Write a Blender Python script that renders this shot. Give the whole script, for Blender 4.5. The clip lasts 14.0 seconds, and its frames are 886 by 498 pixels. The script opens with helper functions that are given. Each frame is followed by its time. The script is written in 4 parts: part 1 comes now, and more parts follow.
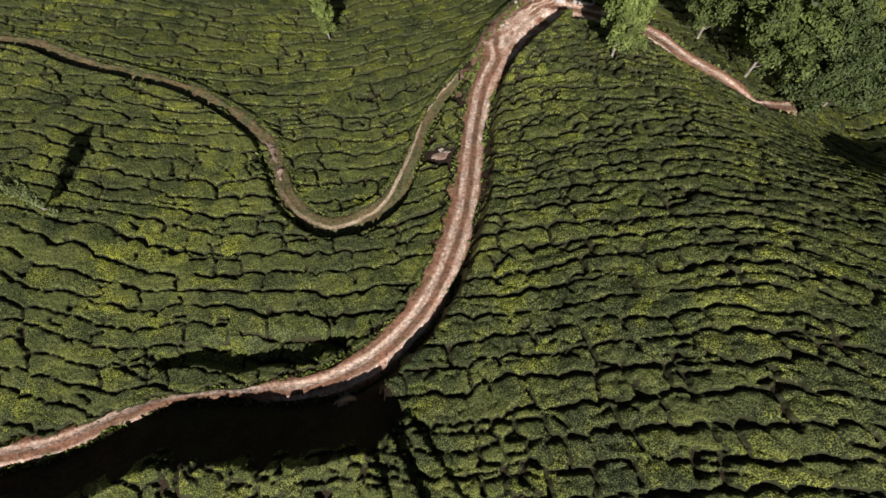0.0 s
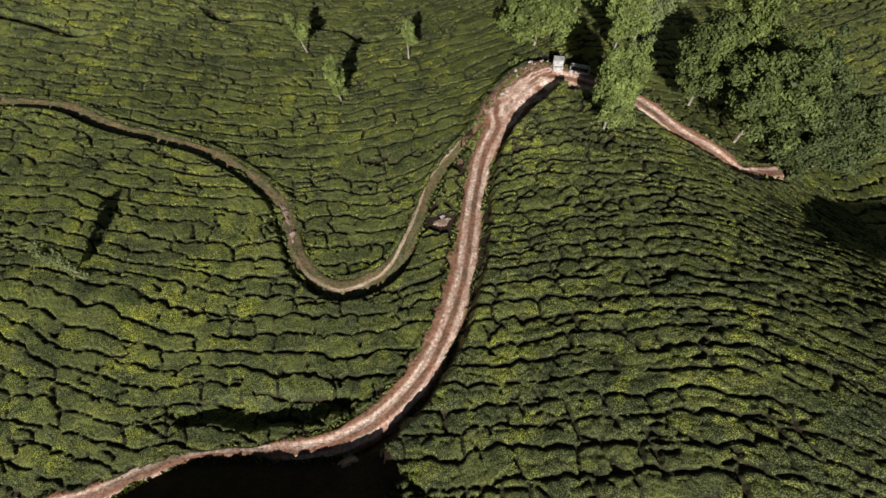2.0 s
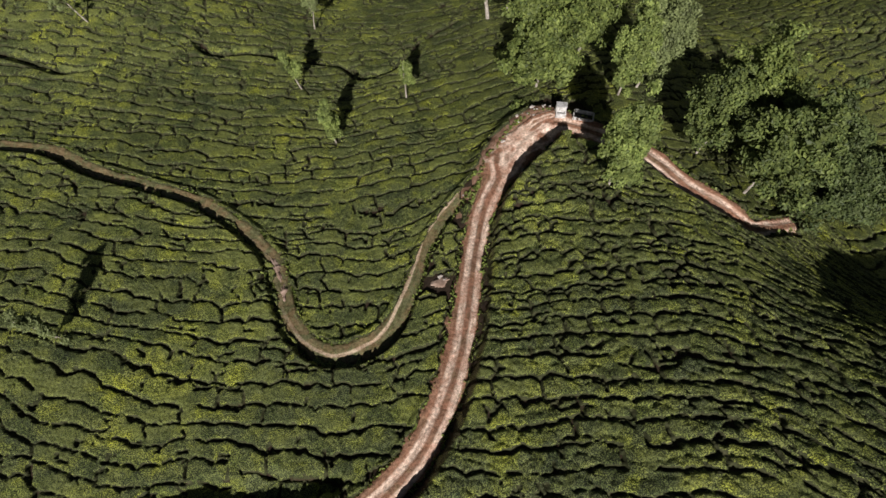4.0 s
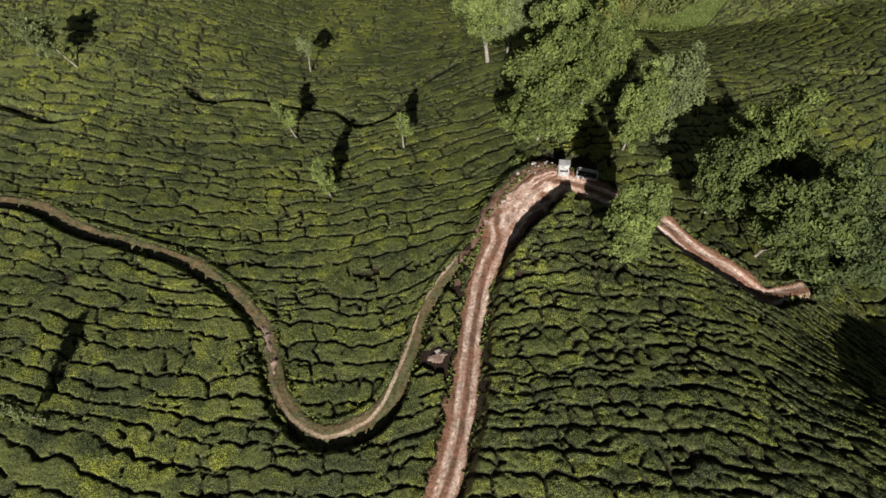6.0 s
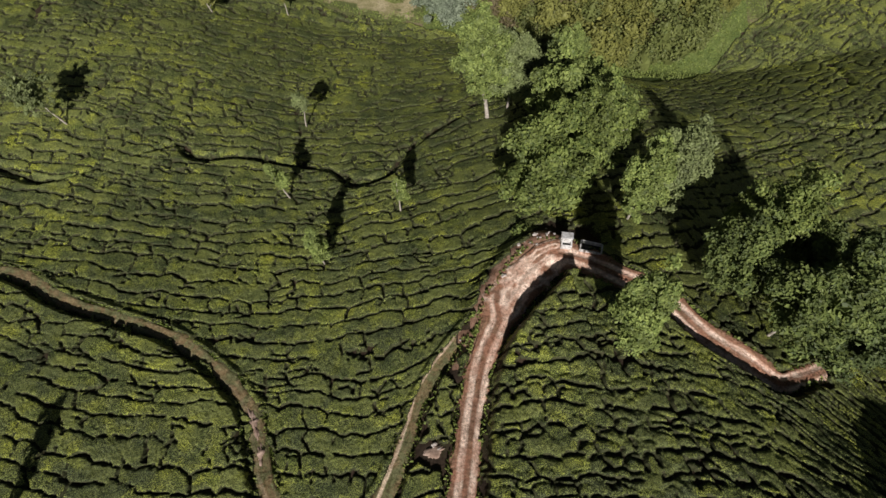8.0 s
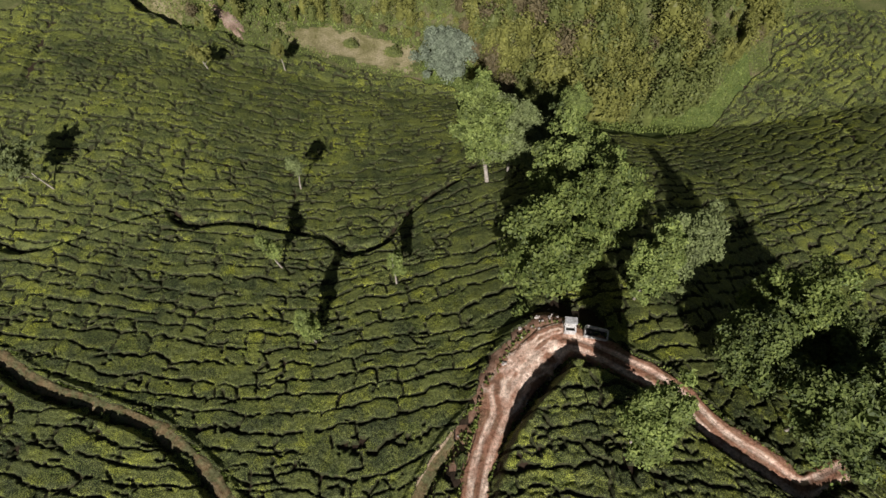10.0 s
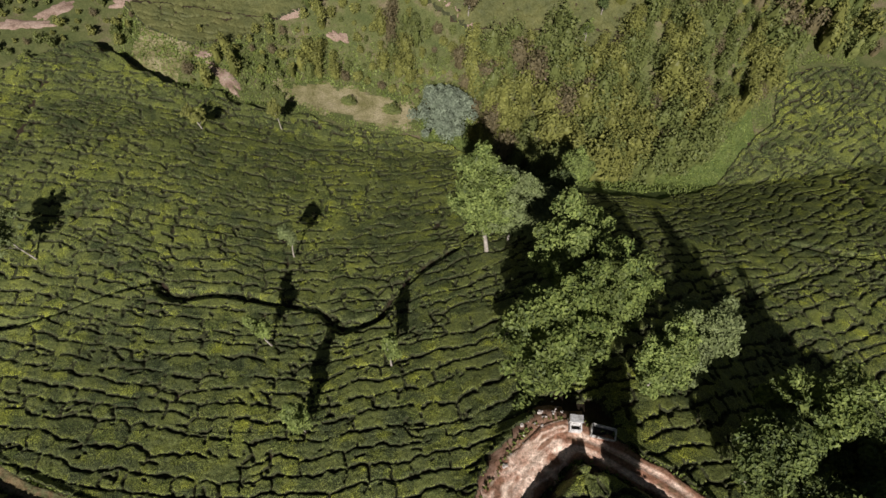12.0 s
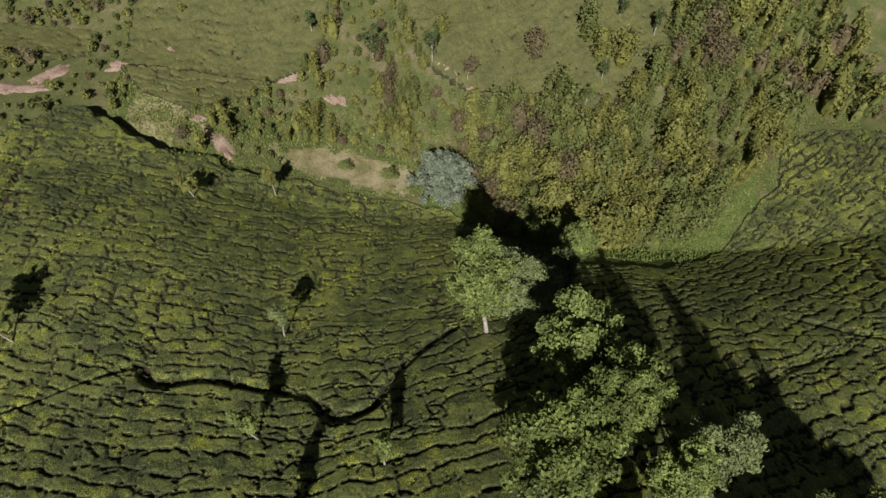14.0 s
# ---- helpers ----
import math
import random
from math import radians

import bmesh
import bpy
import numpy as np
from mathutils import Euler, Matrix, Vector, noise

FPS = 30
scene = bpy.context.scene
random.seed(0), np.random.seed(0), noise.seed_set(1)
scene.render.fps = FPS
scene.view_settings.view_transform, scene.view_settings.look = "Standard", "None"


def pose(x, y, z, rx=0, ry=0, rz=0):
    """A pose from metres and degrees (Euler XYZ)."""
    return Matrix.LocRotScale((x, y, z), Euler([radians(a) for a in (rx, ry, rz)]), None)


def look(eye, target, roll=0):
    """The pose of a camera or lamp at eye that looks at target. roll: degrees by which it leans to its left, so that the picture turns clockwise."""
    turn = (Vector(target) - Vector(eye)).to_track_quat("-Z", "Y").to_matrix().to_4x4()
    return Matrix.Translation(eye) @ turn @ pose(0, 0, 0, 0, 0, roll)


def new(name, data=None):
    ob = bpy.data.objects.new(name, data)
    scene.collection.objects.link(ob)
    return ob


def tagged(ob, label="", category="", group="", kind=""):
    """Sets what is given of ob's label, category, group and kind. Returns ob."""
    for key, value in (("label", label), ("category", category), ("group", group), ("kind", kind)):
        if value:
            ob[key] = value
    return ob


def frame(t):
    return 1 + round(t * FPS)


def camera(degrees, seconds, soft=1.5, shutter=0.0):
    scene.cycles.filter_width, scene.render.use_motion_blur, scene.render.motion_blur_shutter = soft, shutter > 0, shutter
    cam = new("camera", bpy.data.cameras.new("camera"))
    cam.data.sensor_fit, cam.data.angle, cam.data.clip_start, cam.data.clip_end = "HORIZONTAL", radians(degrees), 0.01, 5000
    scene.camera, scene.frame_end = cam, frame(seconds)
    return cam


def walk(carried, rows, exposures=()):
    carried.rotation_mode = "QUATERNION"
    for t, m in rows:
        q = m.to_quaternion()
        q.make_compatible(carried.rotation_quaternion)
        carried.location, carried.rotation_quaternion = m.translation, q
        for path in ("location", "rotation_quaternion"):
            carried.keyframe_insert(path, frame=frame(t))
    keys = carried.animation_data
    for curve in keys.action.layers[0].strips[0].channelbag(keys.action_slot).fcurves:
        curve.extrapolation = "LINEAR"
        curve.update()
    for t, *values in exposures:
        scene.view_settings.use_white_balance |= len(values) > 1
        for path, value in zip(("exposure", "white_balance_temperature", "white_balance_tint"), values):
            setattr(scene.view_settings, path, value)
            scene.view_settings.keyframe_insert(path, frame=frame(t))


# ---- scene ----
cam = camera(73.0, 14.0, soft=1.5)
ROWS = [
    (0, -2.04, -18.71, 54.90, 22.74, -1.24, -1.00),
    (0.1, -1.51, -19.68, 57.45, 23.47, -0.67, -0.60),
    (0.2, -1.24, -20.16, 58.66, 23.83, -0.38, -0.40),
    (0.3, -1.10, -20.43, 59.31, 24.02, -0.23, -0.30),
    (0.4, -1.02, -20.56, 59.67, 24.12, -0.15, -0.25),
    (0.5, -0.97, -20.64, 59.91, 24.19, -0.10, -0.21),
    (1, -0.83, -19.20, 60.16, 24.14, -0.05, -0.19),
    (1.5, -0.78, -17.60, 60.14, 24.23, -0.08, -0.15),
    (2, -0.72, -16.00, 60.13, 24.27, -0.10, -0.12),
    (2.5, -0.66, -14.40, 60.11, 24.28, -0.11, -0.10),
    (3, -0.60, -12.80, 60.09, 24.30, -0.10, -0.08),
    (3.5, -0.53, -11.20, 60.08, 24.35, -0.09, -0.07),
    (4, -0.46, -9.60, 60.06, 24.45, -0.08, -0.07),
    (4.5, -0.39, -8.01, 60.04, 24.60, -0.07, -0.06),
    (5, -0.31, -6.41, 60.03, 24.81, -0.05, -0.05),
    (5.5, -0.23, -4.81, 60.02, 25.09, -0.03, -0.04),
    (6, -0.16, -3.21, 60.01, 25.43, -0.02, -0.03),
    (6.5, -0.08, -1.60, 60.00, 25.84, -0.01, -0.02),
    (7, 0.00, 0.00, 60.00, 26.30, -0.00, 0.00),
    (7.5, 0.08, 1.61, 60.00, 26.82, 0.00, 0.02),
    (8, 0.15, 3.22, 60.01, 27.38, 0.00, 0.05),
    (8.5, 0.23, 4.83, 60.02, 27.98, -0.00, 0.08),
    (9, 0.30, 6.44, 60.04, 28.61, -0.01, 0.12),
    (9.5, 0.37, 8.06, 60.07, 29.26, -0.03, 0.16),
    (10, 0.44, 9.68, 60.10, 29.94, -0.05, 0.20),
    (10.5, 0.50, 11.31, 60.14, 30.63, -0.07, 0.25),
    (11, 0.56, 12.94, 60.19, 31.33, -0.10, 0.30),
    (11.5, 0.62, 14.57, 60.25, 32.06, -0.13, 0.34),
    (12, 0.67, 16.21, 60.32, 32.80, -0.17, 0.39),
    (12.5, 0.71, 17.85, 60.40, 33.58, -0.21, 0.43),
    (13, 0.75, 19.50, 60.49, 34.41, -0.25, 0.47),
    (13.5, 0.79, 21.16, 60.59, 35.30, -0.29, 0.50),
    (14, 0.81, 22.82, 60.70, 36.29, -0.33, 0.52),
]
walk(cam, [(t, pose(*place)) for t, *place in ROWS])

# ---- sun, sky ----
SUN_AZ, SUN_EL = radians(184.0), radians(41.0)
world = bpy.data.worlds.new("sky")
scene.world = world
world.use_nodes = True
wn = world.node_tree
sky = wn.nodes.new("ShaderNodeTexSky")
sky.sky_type, sky.sun_disc, sky.sun_elevation, sky.sun_rotation = "NISHITA", False, SUN_EL, SUN_AZ
sky.dust_density = 1.5
wn.links.new(sky.outputs[0], wn.nodes["Background"].inputs[0])
wn.nodes["Background"].inputs[1].default_value = 0.016
sun = new("sun", bpy.data.lights.new("sun", "SUN"))
sun.data.energy, sun.data.angle, sun.data.color = 5.0, radians(0.53), (1.0, 0.945, 0.935)
to_sun = Vector((math.sin(SUN_AZ) * math.cos(SUN_EL), math.cos(SUN_AZ) * math.cos(SUN_EL), math.sin(SUN_EL)))
sun.matrix_world = look(to_sun * 200, (0, 0, 0))


# ---- materials ----
def material(name, rough=0.8, spec=0.3):
    m = bpy.data.materials.new(name)
    m.use_nodes = True
    b = m.node_tree.nodes["Principled BSDF"]
    b.inputs["Roughness"].default_value = rough
    b.inputs["Specular IOR Level"].default_value = spec
    return m, m.node_tree, b


def node(nt, kind, **values):
    n = nt.nodes.new("ShaderNode" + kind)
    for key, value in values.items():
        n.inputs[key.replace("_", " ")].default_value = value
    return n


def place(nt):
    return nt.nodes.new("ShaderNodeNewGeometry").outputs["Position"]


def grain(nt, scale, detail=4.0, rough=0.6, distortion=0.0, vec=None):
    n = node(nt, "TexNoise", Scale=scale, Detail=detail, Roughness=rough, Distortion=distortion)
    nt.links.new(vec or place(nt), n.inputs["Vector"])
    return n.outputs["Fac"]


def ramp(nt, fac, *stops):
    r = nt.nodes.new("ShaderNodeValToRGB")
    els = r.color_ramp.elements
    while len(els) < len(stops):
        els.new(0.5)
    for e, (at, colour) in zip(els, stops):
        e.position, e.color = at, (*colour, 1)
    nt.links.new(fac, r.inputs[0])
    return r.outputs[0]


def mix(nt, fac, a, b, blend="MIX"):
    n = nt.nodes.new("ShaderNodeMix")
    n.data_type, n.blend_type = "RGBA", blend
    for value, socket in ((fac, n.inputs[0]), (a, n.inputs[6]), (b, n.inputs[7])):
        if isinstance(value, (int, float)):
            socket.default_value = value
        elif isinstance(value, tuple):
            socket.default_value = (*value, 1)
        else:
            nt.links.new(value, socket)
    return n.outputs[2]


def math_node(nt, op, a, b):
    n = nt.nodes.new("ShaderNodeMath")
    n.operation = op
    for value, socket in ((a, n.inputs[0]), (b, n.inputs[1])):
        if isinstance(value, (int, float)):
            socket.default_value = value
        else:
            nt.links.new(value, socket)
    return n.outputs[0]


def bump(nt, b, height, strength, distance):
    n = node(nt, "Bump", Strength=strength, Distance=distance)
    nt.links.new(height, n.inputs["Height"])
    nt.links.new(n.outputs[0], b.inputs["Normal"])


def leafy(name, dark, mid, light, patch=0.12, leaf=5.0, young=None):
    """Foliage: broad patches of colour, tufts, single leaves; young shoots here and there."""
    m, nt, b = material(name, 0.55, 0.25)
    broad = ramp(nt, grain(nt, patch, 3), (0.34, dark), (0.5, mid), (0.68, light))
    tuft = ramp(nt, grain(nt, leaf * 0.2, 3), (0.32, (0.72, 0.75, 0.75)), (0.68, (1.25, 1.23, 1.15)))
    # Leaf speckle; its strong contrast stands in for sun and shade on single leaves.
    leaves = ramp(nt, grain(nt, leaf, 1, 0.6), (0.38, (0.2, 0.22, 0.2)), (0.5, (0.76, 0.78, 0.76)), (0.62, (2.75, 2.7, 2.3)))
    plants = ramp(nt, grain(nt, 0.5, 2), (0.36, (0.7, 0.75, 0.7)), (0.5, (1, 1, 1)), (0.64, (1.34, 1.3, 0.85)))
    cells = node(nt, "TexVoronoi", Scale=0.62)
    shaken = nt.nodes.new("ShaderNodeVectorMath")
    nt.links.new(place(nt), shaken.inputs[0])
    shift = node(nt, "TexNoise", Scale=1.6, Detail=3.0)
    nt.links.new(place(nt), shift.inputs["Vector"])
    nt.links.new(shift.outputs["Color"], shaken.inputs[1])
    nt.links.new(shaken.outputs[0], cells.inputs["Vector"])
    single = nt.nodes.new("ShaderNodeSeparateColor")
    nt.links.new(cells.outputs["Color"], single.inputs[0])
    plants = mix(nt, 1.0, plants, ramp(nt, single.outputs[0], (0.0, (0.68, 0.71, 0.66)), (0.5, (1, 1, 1)), (1.0, (1.4, 1.38, 0.9))), "MULTIPLY")
    col = mix(nt, 1.0, mix(nt, 1.0, mix(nt, 1.0, broad, plants, "MULTIPLY"), tuft, "MULTIPLY"), leaves, "MULTIPLY")
    if young:
        where = math_node(nt, "MULTIPLY", ramp(nt, grain(nt, 0.22, 2), (0.5, (0, 0, 0)), (0.64, (1, 1, 1))), ramp(nt, grain(nt, leaf * 0.8, 3), (0.4, (0, 0, 0)), (0.62, (1, 1, 1))))
        col = mix(nt, where, col, young)
    nt.links.new(col, b.inputs["Base Color"])
    bump(nt, b, grain(nt, leaf, 3, 0.7), 1.0, 0.12)
    return m


def crown_mat(name, dark, light, inner=0.5):
    """Leaves of a crown: each leaf its own tone, a little light through them."""
    m, nt, b = material(name, 0.55, 0.25)
    isl = nt.nodes.new("ShaderNodeNewGeometry").outputs["Random Per Island"]
    col = mix(nt, 1.0, ramp(nt, isl, (0.0, dark), (1.0, light)), ramp(nt, grain(nt, 0.5, 3), (0.3, (inner, inner, inner)), (0.7, (1.25, 1.25, 1.2))), "MULTIPLY")
    nt.links.new(col, b.inputs["Base Color"])
    thin = node(nt, "BsdfTranslucent")
    nt.links.new(col, thin.inputs["Color"])
    both = nt.nodes.new("ShaderNodeMixShader")
    both.inputs[0].default_value = 0.18
    nt.links.new(b.outputs[0], both.inputs[1])
    nt.links.new(thin.outputs[0], both.inputs[2])
    nt.links.new(both.outputs[0], nt.nodes["Material Output"].inputs[0])
    return m


def earth(name, a, b2, c, scale=0.35, rough=0.95):
    m, nt, b = material(name, rough, 0.15)
    col = ramp(nt, grain(nt, scale, 5, 0.65), (0.35, a), (0.52, b2), (0.68, c))
    fine = ramp(nt, grain(nt, 3.5, 4, 0.7), (0.3, (0.6, 0.58, 0.55)), (0.7, (1.3, 1.3, 1.3)))
    nt.links.new(mix(nt, 1.0, col, fine, "MULTIPLY"), b.inputs["Base Color"])
    bump(nt, b, grain(nt, 2.5, 5, 0.7), 0.6, 0.15)
    return m


TEA = leafy("tea_leaves", (0.074, 0.088, 0.042), (0.106, 0.122, 0.048), (0.142, 0.158, 0.053), 0.09, 11.0, (0.2, 0.226, 0.062))
SOIL = earth("tea_soil", (0.035, 0.026, 0.018), (0.055, 0.038, 0.025), (0.045, 0.045, 0.02))
SCRUB = earth("scrub_grass", (0.085, 0.105, 0.036), (0.125, 0.138, 0.05), (0.2, 0.165, 0.1), 0.2)
# Twigs of the bush sides, darkened in colour so the gaps read as shade.
SHADED_TWIGS = earth("shaded_tea_stems", (0.04, 0.045, 0.02), (0.055, 0.06, 0.026), (0.07, 0.068, 0.034), 1.5, 0.8)
LUSH = earth("valley_grass", (0.085, 0.12, 0.034), (0.115, 0.152, 0.042), (0.14, 0.168, 0.055), 0.4)
DRY = earth("dry_grass", (0.17, 0.16, 0.065), (0.28, 0.25, 0.13), (0.38, 0.33, 0.2), 0.3)
TEA_FAR = earth("far_tea_leaves", (0.095, 0.104, 0.04), (0.12, 0.126, 0.046), (0.145, 0.145, 0.052), 0.3, 0.6)
PINK = earth("bare_slope_soil", (0.22, 0.15, 0.11), (0.36, 0.26, 0.2), (0.46, 0.35, 0.28), 0.5)
BANK = earth("reddish_bank_soil", (0.17, 0.1, 0.06), (0.31, 0.185, 0.125), (0.42, 0.28, 0.2), 0.9)
BARK = earth("pale_bark", (0.28, 0.25, 0.2), (0.42, 0.38, 0.32), (0.52, 0.48, 0.42), 2.0, 0.85)
LEAF_OAK = crown_mat("oak_leaves", (0.082, 0.118, 0.03), (0.265, 0.32, 0.085), 0.42)
LEAF_DEEP = crown_mat("deep_green_leaves", (0.07, 0.1, 0.03), (0.2, 0.245, 0.07))
LEAF_GREY = crown_mat("silver_leaves", (0.13, 0.165, 0.06), (0.28, 0.325, 0.135))
LEAF_PALE = crown_mat("pale_leaves", (0.11, 0.155, 0.04), (0.32, 0.385, 0.11), 0.45)
LEAF_DARK = crown_mat("dark_leaves", (0.05, 0.075, 0.025), (0.15, 0.19, 0.065))
LEAF_BLUE = crown_mat("blue_green_leaves", (0.14, 0.175, 0.115), (0.26, 0.3, 0.21), 0.7)
LEAF_YELLOW = crown_mat("yellow_green_leaves", (0.13, 0.14, 0.038), (0.28, 0.28, 0.075), 0.7)
GRASS = crown_mat("grass_blades", (0.12, 0.165, 0.038), (0.24, 0.285, 0.075), 0.75)
LEAF_BROWN = crown_mat("brownish_leaves", (0.11, 0.092, 0.048), (0.2, 0.165, 0.085), 0.75)
LEAF_SHRUB = crown_mat("shrub_leaves", (0.1, 0.125, 0.035), (0.19, 0.21, 0.065), 0.7)


def track_material(name, rut, side, middle, gauge, width, weeds, drift, red, until=900.0):
    """A dirt track: u runs across it in metres, v along it."""
    m, nt, b = material(name, 0.95, 0.15)
    uv = nt.nodes.new("ShaderNodeUVMap")
    split = nt.nodes.new("ShaderNodeSeparateXYZ")
    nt.links.new(uv.outputs[0], split.inputs[0])
    wob = math_node(nt, "ADD", math_node(nt, "MULTIPLY", math_node(nt, "SUBTRACT", grain(nt, 0.6, 4), 0.5), 0.22), math_node(nt, "MULTIPLY", math_node(nt, "SUBTRACT", grain(nt, 0.16, 2), 0.5), drift))
    u = math_node(nt, "ABSOLUTE", math_node(nt, "ADD", split.outputs[0], wob), 0.0)
    off = math_node(nt, "ABSOLUTE", math_node(nt, "SUBTRACT", u, gauge), 0.0)
    worn = ramp(nt, math_node(nt, "DIVIDE", off, width), (0.45, (1, 1, 1)), (1.0, (0, 0, 0)))
    faint = ramp(nt, math_node(nt, "DIVIDE", split.outputs[1], until), (0.75, (1, 1, 1)), (1.0, (0.12, 0.12, 0.12)))
    worn = mix(nt, 1.0, worn, faint, "MULTIPLY")
    base = mix(nt, ramp(nt, math_node(nt, "DIVIDE", u, gauge * 2), (0.3, (0, 0, 0)), (0.62, (1, 1, 1))), middle, side)
    col = mix(nt, worn, base, rut)
    green = ramp(nt, grain(nt, 0.9, 5, 0.7), (0.5, (0, 0, 0)), (0.66, (1, 1, 1)))
    col = mix(nt, math_node(nt, "MULTIPLY", math_node(nt, "MULTIPLY", green, weeds), math_node(nt, "SUBTRACT", 1.0, worn)), col, (0.09, 0.1, 0.03))
    fine = ramp(nt, grain(nt, 3.2, 6, 0.8), (0.34, (0.42, 0.36, 0.32)), (0.5, (0.95, 0.95, 0.95)), (0.66, (1.4, 1.4, 1.4)))
    stretch = node(nt, "Mapping", Scale=(3.5, 0.4, 1.0))
    nt.links.new(uv.outputs[0], stretch.inputs[0])
    streak = ramp(nt, grain(nt, 1.0, 4, 0.65, 0.4, stretch.outputs[0]), (0.35, (0.7, 0.66, 0.62)), (0.65, (1.15, 1.15, 1.15)))
    col = mix(nt, 1.0, col, streak, "MULTIPLY")
    blotch = ramp(nt, grain(nt, 0.7, 5, 0.7, 0.6), (0.43, (0, 0, 0)), (0.57, (1, 1, 1)))
    col = mix(nt, math_node(nt, "MULTIPLY", blotch, red), col, (0.44, 0.21, 0.13))
    nt.links.new(mix(nt, 1.0, col, fine, "MULTIPLY"), b.inputs["Base Color"])
    bump(nt, b, grain(nt, 3.0, 5, 0.7), 0.9, 0.2)
    return m


ROAD = track_material("pinkish_dirt", (0.87, 0.69, 0.55), (0.36, 0.21, 0.135), (0.27, 0.16, 0.105), 0.58, 0.4, 0.4, 0.3, 0.55)
TRAIL = track_material("trodden_grass", (0.62, 0.5, 0.35), (0.16, 0.165, 0.078), (0.24, 0.22, 0.14), 0.02, 0.2, 0.6, 0.9, 0.25, 34.0)

# ---- the lie of the land ----
# Heights of the tea slopes on a lattice 20 m apart, from x = -100, y = -50.
HILLS = np.array([
    [9.7, 11.1, 12.5, 14, 16.4, 23.2, 32.2, 36.1, 36.1, 35.1, 34.1],
    [6.9, 8.4, 10, 11.2, 10.8, 17.1, 28.5, 29.1, 30, 24.7, 23.8],
    [4, 5.4, 7.7, 10.6, 6.4, 11, 26.4, 24, 21, 13.5, 13.7],
    [0.8, 1.4, 2.8, 6.8, 2.1, 5.2, 18.3, 2.6, -2, 2.5, 5.1],
    [-1.5, -2.2, -2.5, -0.5, -3.1, 1.1, 9.6, -5.8, -9, -4.5, -0.4],
    [-2.4, -3.9, -5.7, -5.7, -9.2, -7.1, 1, -9.4, -11.5, -7.6, -3.3],
    [-2.2, -3.2, -4.3, -6.3, -14.7, -13.7, -9.3, -16.5, -16.5, -11.6, -7.2],
    [-3.7, -5.5, -8, -11.4, -19.3, -21.6, -23.5, -30.7, -31, -23.4, -16.4],
    [-7, -10.2, -14.3, -18.7, -24.9, -29.8, -35.8, -42.8, -43.6, -36.7, -28.6],
])


def hashed(i, j, seed):
    v = np.sin(i * 127.1 + j * 311.7 + seed * 74.7) * 43758.5453
    return v - np.floor(v)


def vnoise(x, y, seed):
    """Smooth noise from 0 to 1 with a cell of 1 m."""
    i, j = np.floor(x), np.floor(y)
    u, v = x - i, y - j
    u, v = u * u * (3 - 2 * u), v * v * (3 - 2 * v)
    return (hashed(i, j, seed) * (1 - u) + hashed(i + 1, j, seed) * u) * (1 - v) + (hashed(i, j + 1, seed) * (1 - u) + hashed(i + 1, j + 1, seed) * u) * v


def bspline(t):
    return ((1 - t) ** 3 / 6, (3 * t**3 - 6 * t**2 + 4) / 6, (-3 * t**3 + 3 * t**2 + 3 * t + 1) / 6, t**3 / 6)


def hills(x, y):
    ny, nx = HILLS.shape
    u = np.clip((x + 100) / 20, 1, nx - 2 - 1e-6)
    v = np.clip((y + 50) / 20, 1, ny - 2 - 1e-6)
    i, j = np.floor(u).astype(int), np.floor(v).astype(int)
    a, b = bspline(u - i), bspline(v - j)
    return sum(a[p] * b[q] * HILLS[j - 1 + q, i - 1 + p] for p in range(4) for q in range(4))


def far_slope(x, y):
    rise = np.clip(y - 98 - 0.55 * np.clip(x - 52, 0, 45) - 0.4 * np.clip(x - 60, 0, 25), -60, 300)
    return -26 + 0.62 * rise - 0.0006 * np.clip(rise, 0, 300) ** 2 - 0.03 * np.clip(x, -120, 120) + 2.0 * (vnoise(x / 14, y / 14, 5) - 0.5)


# Centre lines of the tracks: x, y, half width.
ROAD_LINE = [(-44, -18.5, 0.9), (-35.3, -15.8, 0.9), (-29.4, -14.5, 0.75), (-25.6, -12.6, 0.5), (-22.2, -11.3, 0.25), (-18.9, -10.9, 0.3), (-15.0, -10.8, 0.6), (-11.2, -10.6, 1.05), (-7.4, -9.3, 1.35),
             (-4.6, -7.3, 1.35), (-2.3, -4.5, 1.3), (-0.4, -0.6, 1.3), (1.2, 5.0, 1.3), (2.1, 10.9, 1.25), (2.7, 15.0, 1.2), (3.6, 19.4, 1.25), (4.8, 22.6, 1.5), (6.3, 25.6, 2.1), (8.2, 28.2, 2.4), (9.9, 30.2, 2.5), (11.6, 31.3, 2.4),
             (13.6, 31.2, 1.8), (15.8, 30.1, 1.5), (17.6, 28.8, 1.4), (20.4, 27.0, 1.3), (22.6, 24.7, 1.3), (25.0, 21.7, 1.3), (28.5, 19.4, 1.3), (31.2, 17.9, 1.2), (34.0, 18.6, 0.9), (38.0, 20.0, 0.8)]
TRAIL_LINE = [(3.6, 24.3, 0.6), (2.0, 22.8, 0.7), (-0.1, 20.1, 0.65), (-2.0, 16.6, 0.65), (-2.9, 13.7, 0.65), (-3.9, 10.7, 0.75), (-4.8, 8.2, 1.0), (-6.4, 6.0, 1.2), (-9.2, 4.8, 1.2), (-11.9, 5.1, 1.1), (-15.0, 7.9, 1.05), (-16.8, 12.1, 1.0),
              (-19.1, 16.8, 0.9), (-24.0, 21.2, 0.85), (-29.1, 24.3, 0.85), (-34.6, 26.1, 0.85), (-41.9, 28.6, 0.95), (-49.0, 32.2, 0.95), (-58.0, 33.6, 0.95)]
